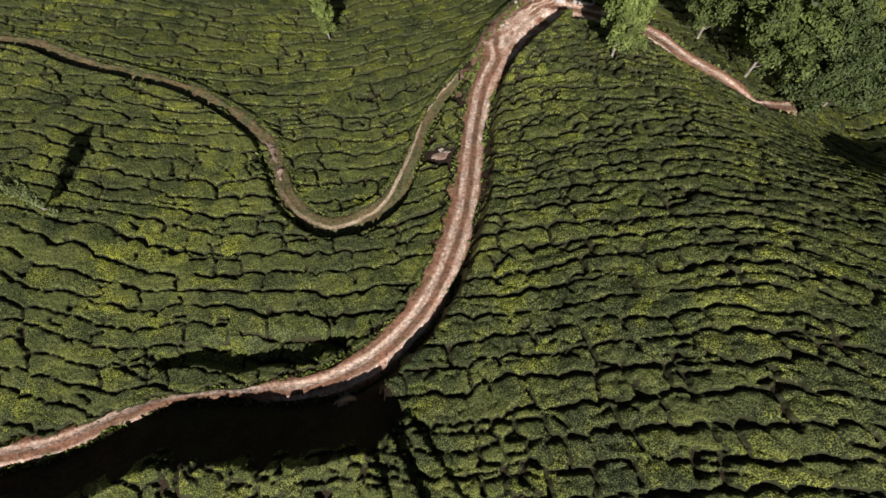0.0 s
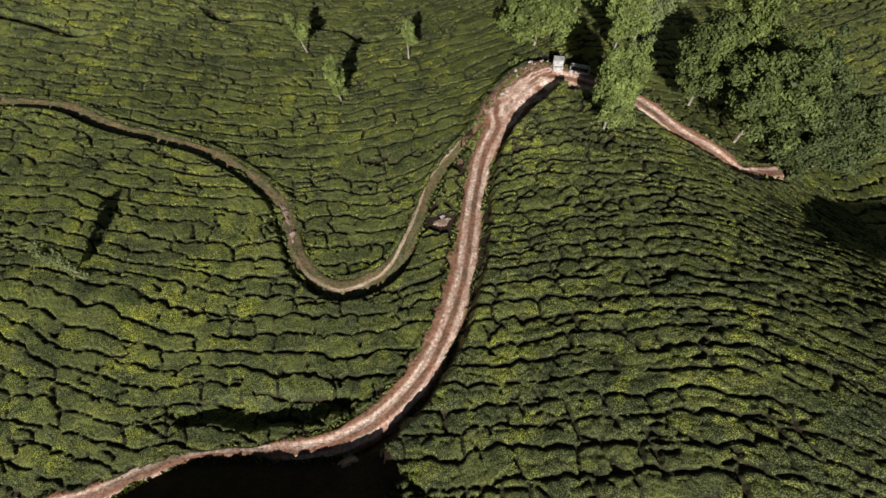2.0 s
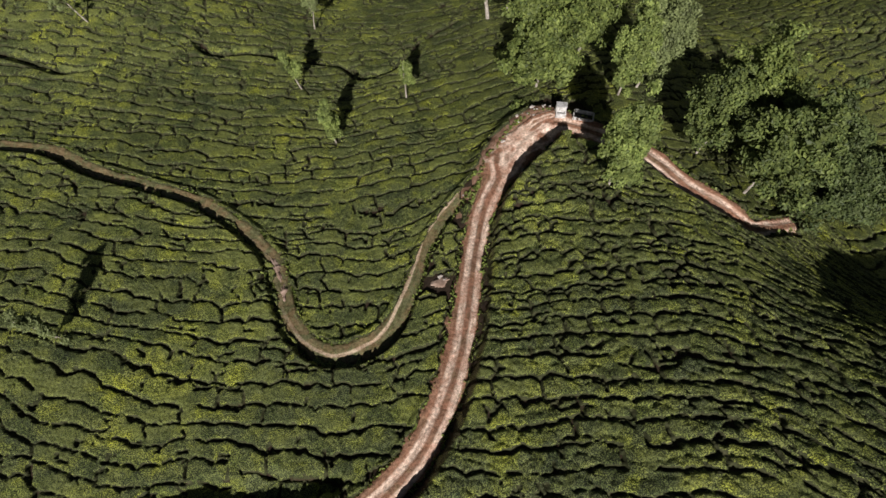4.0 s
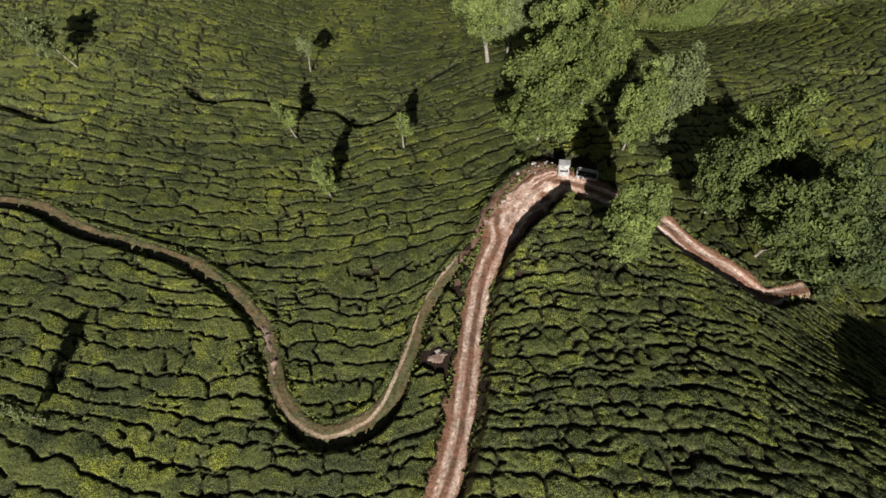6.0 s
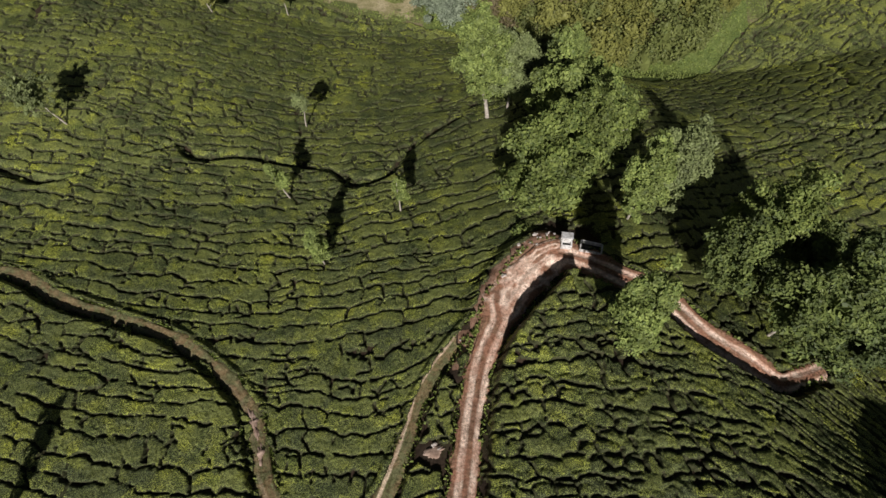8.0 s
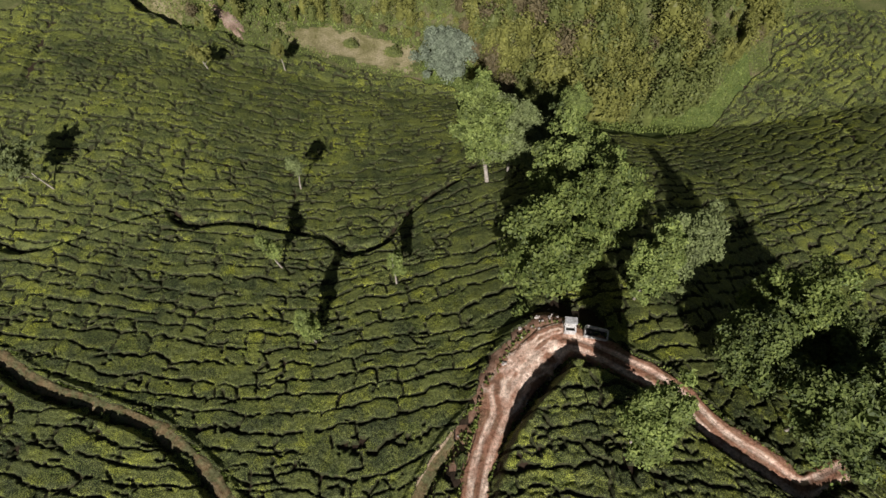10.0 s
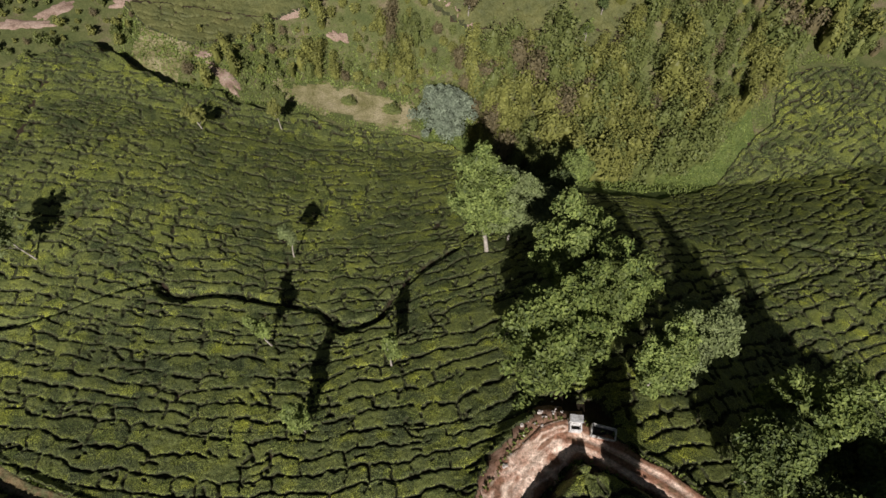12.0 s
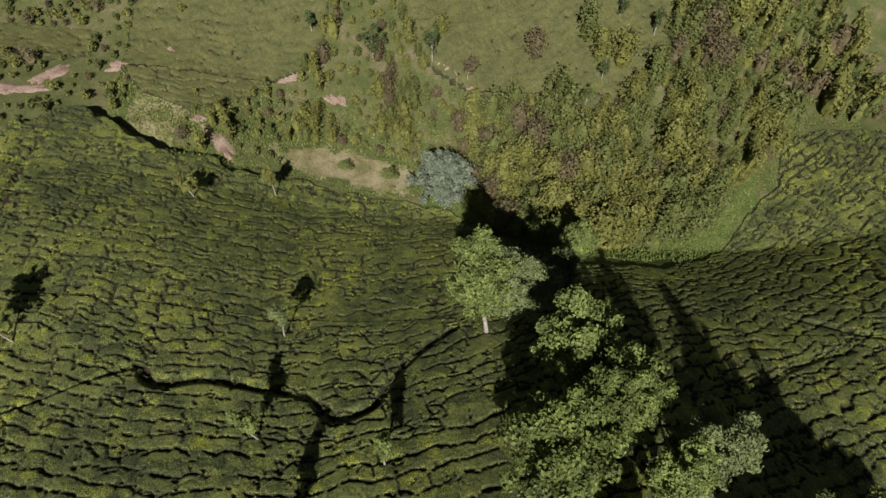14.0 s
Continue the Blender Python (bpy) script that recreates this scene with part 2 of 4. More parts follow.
HOLLOW_LINE = [(-22.5, -7.9, 0.05), (-20, -7.3, 0.45), (-17.5, -7.7, 0.7), (-15, -7.1, 0.9), (-12.5, -7.4, 0.6), (-10.5, -6.9, 0.3), (-9, -6.9, 0.05)]
DITCH_LINE = [(1.9, 61.9, 0.2), (-1.2, 59.4, 0.35), (-4.1, 56.4, 0.4), (-6.1, 53.1, 0.35), (-7.9, 49.8, 0.3), (-11.9, 48.5, 0.3), (-15.4, 51.5, 0.3), (-19.8, 52.3, 0.3), (-23.5, 53.0, 0.28), (-28.6, 53.5, 0.3), (-33.6, 52.5, 0.45), (-36.5, 54.5, 0.4), (-39, 53.4, 0.0), (-41.5, 52.0, -0.3), (-47, 48.6, -0.3), (-52.1, 47.0, 0.25), (-56, 48.1, 0.35), (-59.5, 49.4, 0.35), (-67, 51.5, 0.3)]

TERRACES = [[(70.0, 95.0, 0.0), (72.5, 91.8, 0.03), (72.8, 85, 0.03), (71.2, 77, 0.0)], [(52.5, 68.3, 0.0), (57.3, 66.2, 0.1), (61.1, 64.4, 0.12), (68, 62.6, 0.1)],
            [(41.6, 53.8, 0.0), (46.1, 57.2, 0.15), (51.5, 59.8, 0.15), (58.0, 61.6, 0.05)], [(-63.5, 77, 0.0), (-65.1, 85.7, 0.08), (-66.0, 90.7, 0.08), (-65.0, 95, 0.0)]]


def smooth_line(pts, step):
    """A curve through the points, in steps of about that many metres."""
    p = np.array(pts, float)
    p = np.vstack([2 * p[0] - p[1], p, 2 * p[-1] - p[-2]])
    out = []
    for k in range(1, len(p) - 2):
        n = max(2, int(np.hypot(*(p[k + 1] - p[k])[:2]) / step))
        t = (np.arange(n) / n)[:, None]
        out.append(0.5 * (2 * p[k] + (p[k + 1] - p[k - 1]) * t + (2 * p[k - 1] - 5 * p[k] + 4 * p[k + 1] - p[k + 2]) * t**2 + (3 * p[k] - p[k - 1] - 3 * p[k + 1] + p[k + 2]) * t**3))
    return np.vstack(out + [p[-2:-1]])


def soft(v, n):
    pad = np.pad(v, n, mode="edge")
    return np.convolve(pad, np.ones(2 * n + 1) / (2 * n + 1), "valid")


ROADS = {"road": smooth_line(ROAD_LINE, 0.5), "trail": smooth_line(TRAIL_LINE, 0.5), "ditch": smooth_line(DITCH_LINE, 0.6), "hollow": smooth_line(HOLLOW_LINE, 0.6)}
SINK = {"road": 0.75, "trail": 0.6, "ditch": 1.25, "hollow": 2.2}
for n, line in enumerate(TERRACES):
    ROADS["ditch_" + str(n)], SINK["ditch_" + str(n)] = smooth_line(line, 0.6), 1.3
LEVEL = {}
for key, line in ROADS.items():
    LEVEL[key] = soft(hills(line[:, 0], line[:, 1]), 8) - SINK[key]


def nearest(x, y, key):
    """Distance to a track's edge, the side (+1: right of it, going along), its level and the place along it."""
    line = ROADS[key]
    d = np.full(x.shape, 1e9)
    k = np.zeros(x.shape, int)
    for n in range(0, len(line), 2):
        e = (x - line[n, 0]) ** 2 + (y - line[n, 1]) ** 2
        hit = e < d
        d[hit], k[hit] = e[hit], n
    tang = np.gradient(line[:, :2], axis=0)[k]
    cross = tang[..., 0] * (y - line[k, 1]) - tang[..., 1] * (x - line[k, 0])
    off = np.where(np.sqrt(d) < 6, np.abs(cross) / np.hypot(tang[..., 0], tang[..., 1]), np.sqrt(d))
    off = np.maximum(off, np.sqrt(np.maximum(d - 0.8, 0)) * 0.9)
    return off - line[k, 2], np.where(cross < 0, 1, -1), LEVEL[key][k], k


def tracks(x, y):
    return {key: nearest(x, y, key) for key in ROADS}


def right_of_road(x, y, tr):
    return tr["road"][1] > 0


def ease(v):
    v = np.clip(v, 0, 1)
    return v * v * (3 - 2 * v)


def ground_level(x, y, tr=None):
    tr = tr or tracks(x, y)
    a, b = hills(x, y), far_slope(x, y)
    z = np.logaddexp(a / 2, b / 2) * 2 - 0.85
    # The steep cutting on the uphill side of the road.
    d, side, _, k = tr["road"]
    along = ROADS["road"][k, 0]
    deep = ease((along + 40) / 6) * ease((-6.0 - along) / 3)
    z = z + np.where(side > 0, 3.6 * deep * np.clip((d - 0.2) / 5.0, 0, 1) ** 1.4 * np.exp(-np.clip(d - 5, 0, 99) / 14), 0)
    high = (0.7 + 0.8 * ease((ROADS["road"][k, 1] - 19) / 4) * ease((15.6 - along) / 1.6) * ease((along + 2) / 3)) * (1 - 0.6 * ease((along - 14.3) / 1.5)) * (1 - deep)
    z = z + np.where(side > 0, high * ease((d - 0.1) / 1.0) * np.exp(-np.clip(d - 1, 0, 99) / 8), 0)
    # The eastern shoulder, too steep for the sun to reach.
    z = z + (2.1 + 1.2 * (vnoise(x / 4, y / 4, 113) - 0.5)) * (1 - ease((y + 3) / 20)) * ease((y + 24) / 20) * ease((x - 25) / 11)
    # The tea hill breaks off towards the valley.
    brink = np.interp(x, EDGE_X, EDGE_Y)
    brink = brink + 3.4 * (vnoise(x / 4.5, y / 4.5, 109) - 0.5) + 2.0 * (vnoise(x / 1.7, y / 1.7, 110) - 0.5)
    z = z - (1.5 + 1.5 * ease((x + 66) / 6) * ease((-38 - x) / 6)) * ease((y - brink + 0.5) / 2.6) * np.exp(-np.clip(y - brink - 2, 0, 99) / 9) * ease((-22 - x) / 10)
    # The low bank on the outer side of the footpath and of the ditch.
    for key, outer, high in (("trail", 1, 0.0), ("trail", -1, 0.75), ("ditch", -1, 0.45)):
        d, side = tr[key][:2]
        z = z + np.where(side == outer, high * np.exp(-np.clip(d, 0, 99) / 5), 0)
    for key in [k for k in ROADS if k not in ("trail", "road")] + ["trail", "road"]:
        d, _, level, _ = tr[key]
        w = 1 - ease((d - 0.1) / (0.5 if key == "trail" else 0.8 + (1.7 * ease((y - 20) / 3) * ease((13 - x) / 2) * (tr[key][1] < 0) if key == "road" else 0)))
        level = level - (0.2 if key in ("trail", "road") else 0)
        z = z * (1 - w) + level * w
    return z


# ---- mesh helpers ----
def mesh_of(name, verts, faces, mats, smooth=False, slots=None, uvs=None):
    me = bpy.data.meshes.new(name)
    verts, faces = np.asarray(verts, np.float32), np.asarray(faces, np.int32)
    n, k = faces.shape
    me.vertices.add(len(verts))
    me.vertices.foreach_set("co", verts.ravel())
    me.loops.add(n * k)
    me.loops.foreach_set("vertex_index", faces.ravel())
    me.polygons.add(n)
    me.polygons.foreach_set("loop_start", np.arange(0, n * k, k, dtype=np.int32))
    me.polygons.foreach_set("use_smooth", np.full(n, smooth))
    for m in mats if isinstance(mats, (list, tuple)) else [mats]:
        me.materials.append(m)
    if slots is not None:
        me.polygons.foreach_set("material_index", np.asarray(slots, np.int32))
    if uvs is not None:
        layer = me.uv_layers.new(name="UVMap")
        layer.data.foreach_set("uv", np.asarray(uvs, np.float32)[faces.ravel()].ravel())
    me.update(calc_edges=True)
    me.validate()
    return me


def grid_faces(nx, ny):
    i, j = np.meshgrid(np.arange(nx - 1), np.arange(ny - 1))
    a = (j * nx + i).ravel()
    return np.stack([a, a + 1, a + nx + 1, a + nx], 1)


def part(name, me, parent, label=""):
    ob = new(name, me)
    ob.parent = parent
    return tagged(ob, label)


def bm_mesh(name, bm, mat):
    me = bpy.data.meshes.new(name)
    bm.to_mesh(me)
    bm.free()
    me.materials.append(mat)
    return me


# ---- where the tea stands ----
EDGE_X = [-90, -80, -72, -66, -62, -52, -45, -30, -14, 2, 13, 22, 36, 53, 60, 68, 71, 78, 110]
EDGE_Y = [84, 90, 97.5, 103, 105, 99, 95.5, 96, 94, 93, 84, 78, 80.5, 89, 98, 105, 114.5, 118, 115]
SPLIT_Y, SPLIT_X = [28, 33, 60, 78, 95], [14.5, 13, 10, 21, 30]
# Open earth beside the tracks: x, y, radius.
BARE = [(14.6, 33.3, 2.3), (-0.6, 11.4, 1.1), (6.2, 29.6, 1.0), (8.4, 32.6, 1.0), (10.6, 34.6, 0.9), (12.2, 35.8, 0.9), (2.6, 22.0, 1.0), (3.9, 25.0, 0.9), (1.2, 19.2, 0.7), (0.9, 8.6, 0.6), (-0.2, 5.6, 0.5), (-9.0, -12.2, 0.7), (-9.0, -14.2, 0.5), (-8.8, -16.2, 0.45), (-8.6, -18.4, 0.4)]
# Each field: bend of its rows (powers of x / 50 and (y - 30) / 50), row spacing.
BENDS = {
    0: ({(1, 0): 10.2, (1, 1): 6.6, (1, 2): 0.3, (2, 0): 16.9, (2, 1): -0.6, (3, 0): 3.7}, 2.05),
    1: ({(1, 0): 8.0, (1, 1): 13.1, (1, 2): 8.1, (2, 0): 0.0, (2, 1): -0.9, (3, 0): -32.0}, 1.75),
    2: ({(1, 0): 17.0, (1, 1): 9.0, (2, 0): -1.0}, 1.65),
}


def far_tea(x, y):
    """The plots of tea on the slope across the valley."""
    east = (y > np.interp(x, [-8, -3, 10, 23, 34, 44, 50], [130, 121, 115, 112.5, 115.5, 122, 140])) & (x > -8) & (x < 48)
    west = (y > np.interp(x, [-60, -55, -46, -40, -34, -24, -20], [116, 111, 108, 110, 116, 121, 150])) & (x > -60) & (x < -20)
    corner = (x < -66) & (y > np.interp(x, [-95, -80, -66], [112, 112, 118])) & (y < 124)
    return (east | west) & (y < 150) | corner


def field_of(x, y, tr):
    f = np.zeros(x.shape, int)
    f[(x > np.interp(y, SPLIT_Y, SPLIT_X)) & (y > 27)] = 2
    f[(x > 33) & (y > 8)] = 2
    right = right_of_road(x, y, tr) & (y < 36) & (x < 45)
    f[right] = 1
    return f


def canopy(x, y):
    """Height of the tea above the ground, and a number for each bush."""
    tr = tracks(x, y)
    f = field_of(x, y, tr)
    h, number = np.zeros(x.shape), np.zeros(x.shape, np.int64)
    for key, (bend, space) in BENDS.items():
        m = f == key
        if not m.any():
            continue
        px, py = x[m], y[m]
        u, v = np.clip(px, -80, 90) / 50, (np.clip(py, -30, 115) - 30) / 50
        phi = py - sum(c * u**i * v**j for (i, j), c in bend.items())
        r = phi / space + 0.9 * (vnoise(px / 7, py / 5, 11 + key) - 0.5) + 0.45 * (vnoise(px / 3.2, py / 2.8, 21 + key) - 0.5)
        far = np.maximum(ease((py - 42) / 25) * (1.0, 0.0, 0.9)[key], (0.0, 0.0, 0.5)[key])
        r = r + 0.6 * far * (vnoise(px / 2.2, py / 2.2, 24 + key) - 0.5) + 0.16 * (vnoise(px / 0.9, py / 0.9, 26) - 0.5) + 0.1 * (vnoise(px / 0.4, py / 0.4, 27) - 0.5)
        # Every bush bulges downhill over the gap to the next row.
        s = px + 0.15 * py
        mean = 2.1 if key == 1 else 2.9

        def bulge(row):
            pitch = mean * (0.75 + 0.6 * hashed(row, 3.0, key))
            q = s / pitch + 7 * hashed(row, 5.0, key) + 0.9 * (vnoise(s / 4, row * 3.7, 31) - 0.5) + 0.25 * (vnoise(px / 1.1, py / 1.1, 33) - 0.5)
            pad = np.floor(q)
            return q, pad, pitch, 0.24 * np.abs(np.sin(np.pi * q)) ** 0.6 * (0.25 + 0.75 * hashed(pad, row, 41))

        low = np.floor(r)
        row = np.where(r >= low + bulge(low - 1)[3], low, low - 1)
        q, bush, length, over = bulge(row)
        north, south = row + 1 + over - r, r - row - bulge(row - 1)[3]
        gap = np.minimum(north, south) * space
        lengthways = np.minimum(q - bush, bush + 1 - q) * length
        cut = np.where(q - bush < 0.5, hashed(bush, row, 61), hashed(bush + 1, row, 61)) > 0.5
        # Single plants: cushions on a jittered lattice along the row.
        size = 1.4 if key == 1 else 2.1
        qa, qb = s / size, r * space / (size * 0.85)
        ia, ib = np.floor(qa), np.floor(qb)
        f1, f2 = np.full(px.shape, 9.0), np.full(px.shape, 9.0)
        for da in (-1, 0, 1):
            for db in (-1, 0, 1):
                ca, cb = ia + da, ib + db
                e = np.hypot(ca + 0.15 + 0.7 * hashed(ca, cb, 111 + key) - qa, cb + 0.15 + 0.7 * hashed(ca, cb, 121 + key) - qb)
                f2 = np.minimum(f2, np.maximum(f1, e))
                f1 = np.minimum(f1, e)
        seam = 1 - ease((f2 - f1) * size / 0.5)
        end = np.where(cut, lengthways, 9)
        wide = (0.03 + 0.08 * vnoise(px / 2.3, py / 2.3, 71)) * (1.1 if key == 1 else 1.0)
        wide = wide * (1 - 0.2 * far) + 0.05 * ease((py - 104) / 6)
        gap = gap + 0.6 * ease((vnoise(px / 2.6, py / 1.8, 73) - 0.82 + 0.12 * far) / 0.1)
        end = end + 0.6 * ease((vnoise(px / 1.6, py / 1.6, 75) - 0.6 - 0.1 * far) / 0.1)
        # Here and there the plants stand apart.
        loose = (f2 - f1) * size * 0.5 + 0.7 * (1 - ease((vnoise(px / 1.9, py / 1.6, 79) - (0.66 if key == 0 else 0.6) + 0.16 * far) / 0.08))
        d = np.minimum(np.minimum(gap, end * 1.5), loose + 0.03) - wide + 0.22 * (vnoise(px / 0.45, py / 0.45, 77) - 0.5)
        dome = ease((d + 0.02) / 0.13) * 0.82 + ease(d / 0.45) * 0.06
        dome = dome * (1 - (0.3 if key == 1 else 0.06) * seam) - 0.06 * np.clip(f1, 0, 1) ** 2
        lump = (1 - 0.7 * far) * (0.15 if key == 1 else 0.1) * (vnoise(px / 1.05, py / 1.05, 81) - 0.5) + 0.09 * (vnoise(px / 0.42, py / 0.42, 91) - 0.5) + (1 - 0.4 * far) * (0.24, 0.24, 0.22)[key] * (np.random.default_rng(95 + key).random(px.shape) - 0.5)
        tall = (0.46 - 0.1 * far if key == 0 else 0.48 - 0.08 * far) + (0.1 if key == 1 else 0.08) * (hashed(bush, row, 99) - 0.5) + 0.14 * (vnoise(px / 6, py / 6, 97) - 0.5)
        hh = (dome / 0.88 + lump * ease(d / 0.35)) * tall
        h[m] = np.where(d > -0.02, np.maximum(hh, 0), 0)
        number[m] = (key * 4096 + (row + 600).astype(np.int64)) * 4096 + (bush + 300).astype(np.int64)
    keep = np.ones(x.shape, bool)
    rag = 1.3 * (vnoise(x / 1.2, y / 1.2, 101) - 0.4)
    for key in [k for k in ROADS if k != "hollow"]:
        d, side = tr[key][:2]
        thin = 1.0 if key in ("road", "trail", "hollow") else 0.25
        room = {"road": 0.0, "trail": np.where(side < 0, np.where(tr[key][3] < 44, 0.55, -0.2), -0.25)}.get(key, 0.0 if key == "hollow" else -0.2)
        keep &= d > room + thin * np.maximum(rag, 0) + (0.5 * (vnoise(x / 1.1, y / 1.1, 115) - 0.5) if key not in ("road", "trail") else 0.0) + np.where((side < 0) & (key == "trail"), 1.2 * vnoise(x / 1.5, y / 1.5, 114) - 0.7, 0.0) + (np.where(side > 0, 1.1 * vnoise(x / 1.4, y / 1.4, 116) - 0.4, 0.5 * vnoise(x / 1.2, y / 1.2, 117) - 0.2) if key == "road" else 0)
    d, side, _, k = tr["road"]
    yard = ease((y - 20) / 3) * ease((14 - x) / 2)
    keep &= d > yard * np.where(side < 0, 0.35 + 1.3 * vnoise(x / 1.9, y / 1.9, 107), 1.0 * vnoise(x / 1.7, y / 1.7, 108) - 0.2)
    cut_face = (side > 0) & (d < 4.5 * ease((ROADS["road"][k, 0] + 40) / 14) + 1.1 * rag + 1.6 * (vnoise(x / 2.6, y / 2.6, 112) - 0.5)) & (np.abs(ROADS["road"][k, 0] + 22) < 15.5)
    keep &= ~cut_face
    inside = y < np.interp(x, EDGE_X, EDGE_Y) + 1.6 * (vnoise(x / 3, y / 3, 103) - 0.5) + ease((-22 - x) / 10) * (2.6 * (vnoise(x / 4.5, y / 4.5, 109) - 0.5) + 1.6 * (vnoise(x / 1.7, y / 1.7, 110) - 0.5))
    beyond = far_tea(x, y)
    keep &= inside | beyond
    for bx, by, br in BARE:
        keep &= np.hypot(x - bx, y - by) > br + rag * 0.8
    return np.where(keep, h, 0), number, tr


def tea_patch(x0, x1, y0, y1, step):
    """Vertices and faces of the tea over a rectangle, with the number of the bush each face belongs to and whether it
    is on its twiggy side, coloured dark as shade.
    """
    xs, ys = np.arange(x0, x1 + step / 2, step), np.arange(y0, y1 + step / 2, step)
    gx, gy = np.meshgrid(xs, ys)
    g = np.random.default_rng(8)
    gx = gx + step * 0.6 * (g.random(gx.shape) - 0.5)
    gy = gy + step * 0.6 * (g.random(gx.shape) - 0.5)
    h, number, tr = canopy(gx, gy)
    z = ground_level(gx, gy, tr) + h - 0.03
    faces = grid_faces(len(xs), len(ys))
    tall = h.ravel()[faces]
    ok = tall.max(1) > 0.06
    faces = faces[ok]
    owner = number.ravel()[faces]
    pick = np.argmax(tall[ok], axis=1)
    owner = owner[np.arange(len(owner)), pick]
    # Each square is split along one diagonal or the other, by chance.
    swap = (g.random(len(faces)) < 0.5)[:, None]
    a, b, c, d = (faces[:, k : k + 1] for k in range(4))
    one = np.hstack([a, b, np.where(swap, d, c)])
    two = np.hstack([np.where(swap, b, a), c, d])
    faces = np.vstack([one, two])
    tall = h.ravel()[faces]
    # Steep faces take the dark twig colour, deepening the shade between bushes.
    shaded_sides = tall.min(1) < np.where(np.abs(gy.ravel()[faces[:, 0]] - 20) < 44, 0.38, 0.26) * tall.max(1)
    return np.stack([gx, gy, z], -1).reshape(-1, 3), faces, np.concatenate([owner, owner]), shaded_sides


def compact(verts, faces):
    used, inverse = np.unique(faces.ravel(), return_inverse=True)
    return verts[used], inverse.reshape(faces.shape)

# ---- the ground, one sheet to the horizon ----
def spread(inner0, inner1, step, mid, midstep, far):
    core = np.arange(inner0, inner1 + 0.01, step)
    left = inner0 - np.concatenate([np.arange(midstep, mid + 0.1, midstep), mid + np.geomspace(12, far, 14)])
    right = inner1 + np.concatenate([np.arange(midstep, mid + 0.1, midstep), mid + np.geomspace(12, far, 14)])
    return np.concatenate([left[::-1], core, right])


gx, gy = np.meshgrid(spread(-62, 62, 0.6, 50, 1.5, 1800), spread(-26, 118, 0.6, 60, 1.5, 1800))
gz = ground_level(gx, gy) + 0.16 * (vnoise(gx / 0.9, gy / 0.9, 201) - 0.5) - 0.06
gf = grid_faces(gx.shape[1], gx.shape[0])
cx, cy = gx.ravel()[gf].mean(1), gy.ravel()[gf].mean(1)
edge = np.interp(cx, EDGE_X, EDGE_Y)
slot = np.where(cy > edge - 0.5, 1, 0)
slot[far_tea(cx, cy)] = 0
slot[(cy > edge - 0.5) & (cy < edge + 7.5 + 4 * (vnoise(cx / 4, cy / 4, 216) - 0.5)) & (cx > -4) & (cx < 64)] = 4
dry = ((cx + 16) / 13) ** 2 + ((cy - 98.2 + 0.12 * cx) / 3.8) ** 2 + 1.5 * (vnoise(cx / 2.2, cy / 1.6, 213) - 0.5)
slot[(dry < 1) & (cy > edge - 0.3)] = 2
dry2 = ((cx + 52) / 5) ** 2 + ((cy - 106) / 9) ** 2 + 0.7 * (vnoise(cx / 2.5, cy / 2.5, 214) - 0.5)
slot[(dry2 < 1) & (cy > edge + 0.3)] = 2
rd, rs, _, rk = nearest(cx, cy, "road")
red = (rd < 1.5 + 1.6 * (vnoise(cx / 1.3, cy / 1.3, 215) - 0.5)) & (rs < 0) & (cy > 19) & (cx < 14)
slot[red] = 3
ground = new("ground", mesh_of("ground", np.stack([gx, gy, gz], -1).reshape(-1, 3), gf, [SOIL, SCRUB, DRY, BANK, LUSH], True, slot))
tagged(ground, "brown soil and scrub grass of the tea hillsides and valley", "ground", kind="structure")


# ---- road and footpath ----
def track(name, key, mat, label, ruts, crown, n=27, spill=0.12):
    line, level = ROADS[key], LEVEL[key]
    t = np.gradient(line[:, :2], axis=0)
    t /= np.hypot(t[:, 0], t[:, 1])[:, None]
    right = np.stack([t[:, 1], -t[:, 0]], 1)
    a = np.linspace(-1, 1, n)
    s = np.concatenate([[0], np.cumsum(np.hypot(*np.diff(line[:, :2], axis=0).T))])
    rag = (0.9 * (vnoise(s / 1.3, s * 0, 221) - 0.5)[:, None] * (a[None] < 0) + 0.9 * (vnoise(s / 1.1, s * 0 + 9, 222) - 0.5)[:, None] * (a[None] > 0)) * np.sign(a)[None] * np.abs(a)[None] ** 4
    rag = rag * (1 + 0.7 * ease((line[:, 2:3] - 1.7) / 0.7))
    u = a[None] * (line[:, 2:3] + spill) + rag
    x, y = line[:, 0:1] + right[:, 0:1] * u, line[:, 1:2] + right[:, 1:2] * u
    z = level[:, None] + 0.05 - 0.42 * np.abs(a[None]) ** 7
    z = z - ruts * np.exp(-(((np.abs(u - 0.22) - 0.58) / 0.24) ** 2)) + crown * np.exp(-((u / 0.4) ** 2)) + 0.1 * (vnoise(x / 0.7, y / 0.7, 231) - 0.5) + 0.12 * (vnoise(x / 0.35, y / 0.35, 232) - 0.5)
    drift = np.interp(s, [0, 17, 30, 500], [-0.5, -0.45, 0.35, 0.35])[:, None] if key == "trail" else -0.22
    open_yard = ease((line[:, 2:3] - 1.7) / 0.7)
    across = (u + drift) * (1 - open_yard) + (0.62 + 1.3 * (vnoise(u / 0.55, s[:, None] / 3.2, 241) - 0.5) + 0.6 * (vnoise(x / 0.5, y / 0.5, 242) - 0.5)) * open_yard
    me = mesh_of(name, np.stack([x, y, z], -1).reshape(-1, 3), grid_faces(n, len(line))[:, ::-1], mat, True, None, np.stack([across, s[:, None] + 0 * u], -1).reshape(-1, 2))
    return tagged(new(name, me), label, "road" if "road" in name else "path", kind="structure")


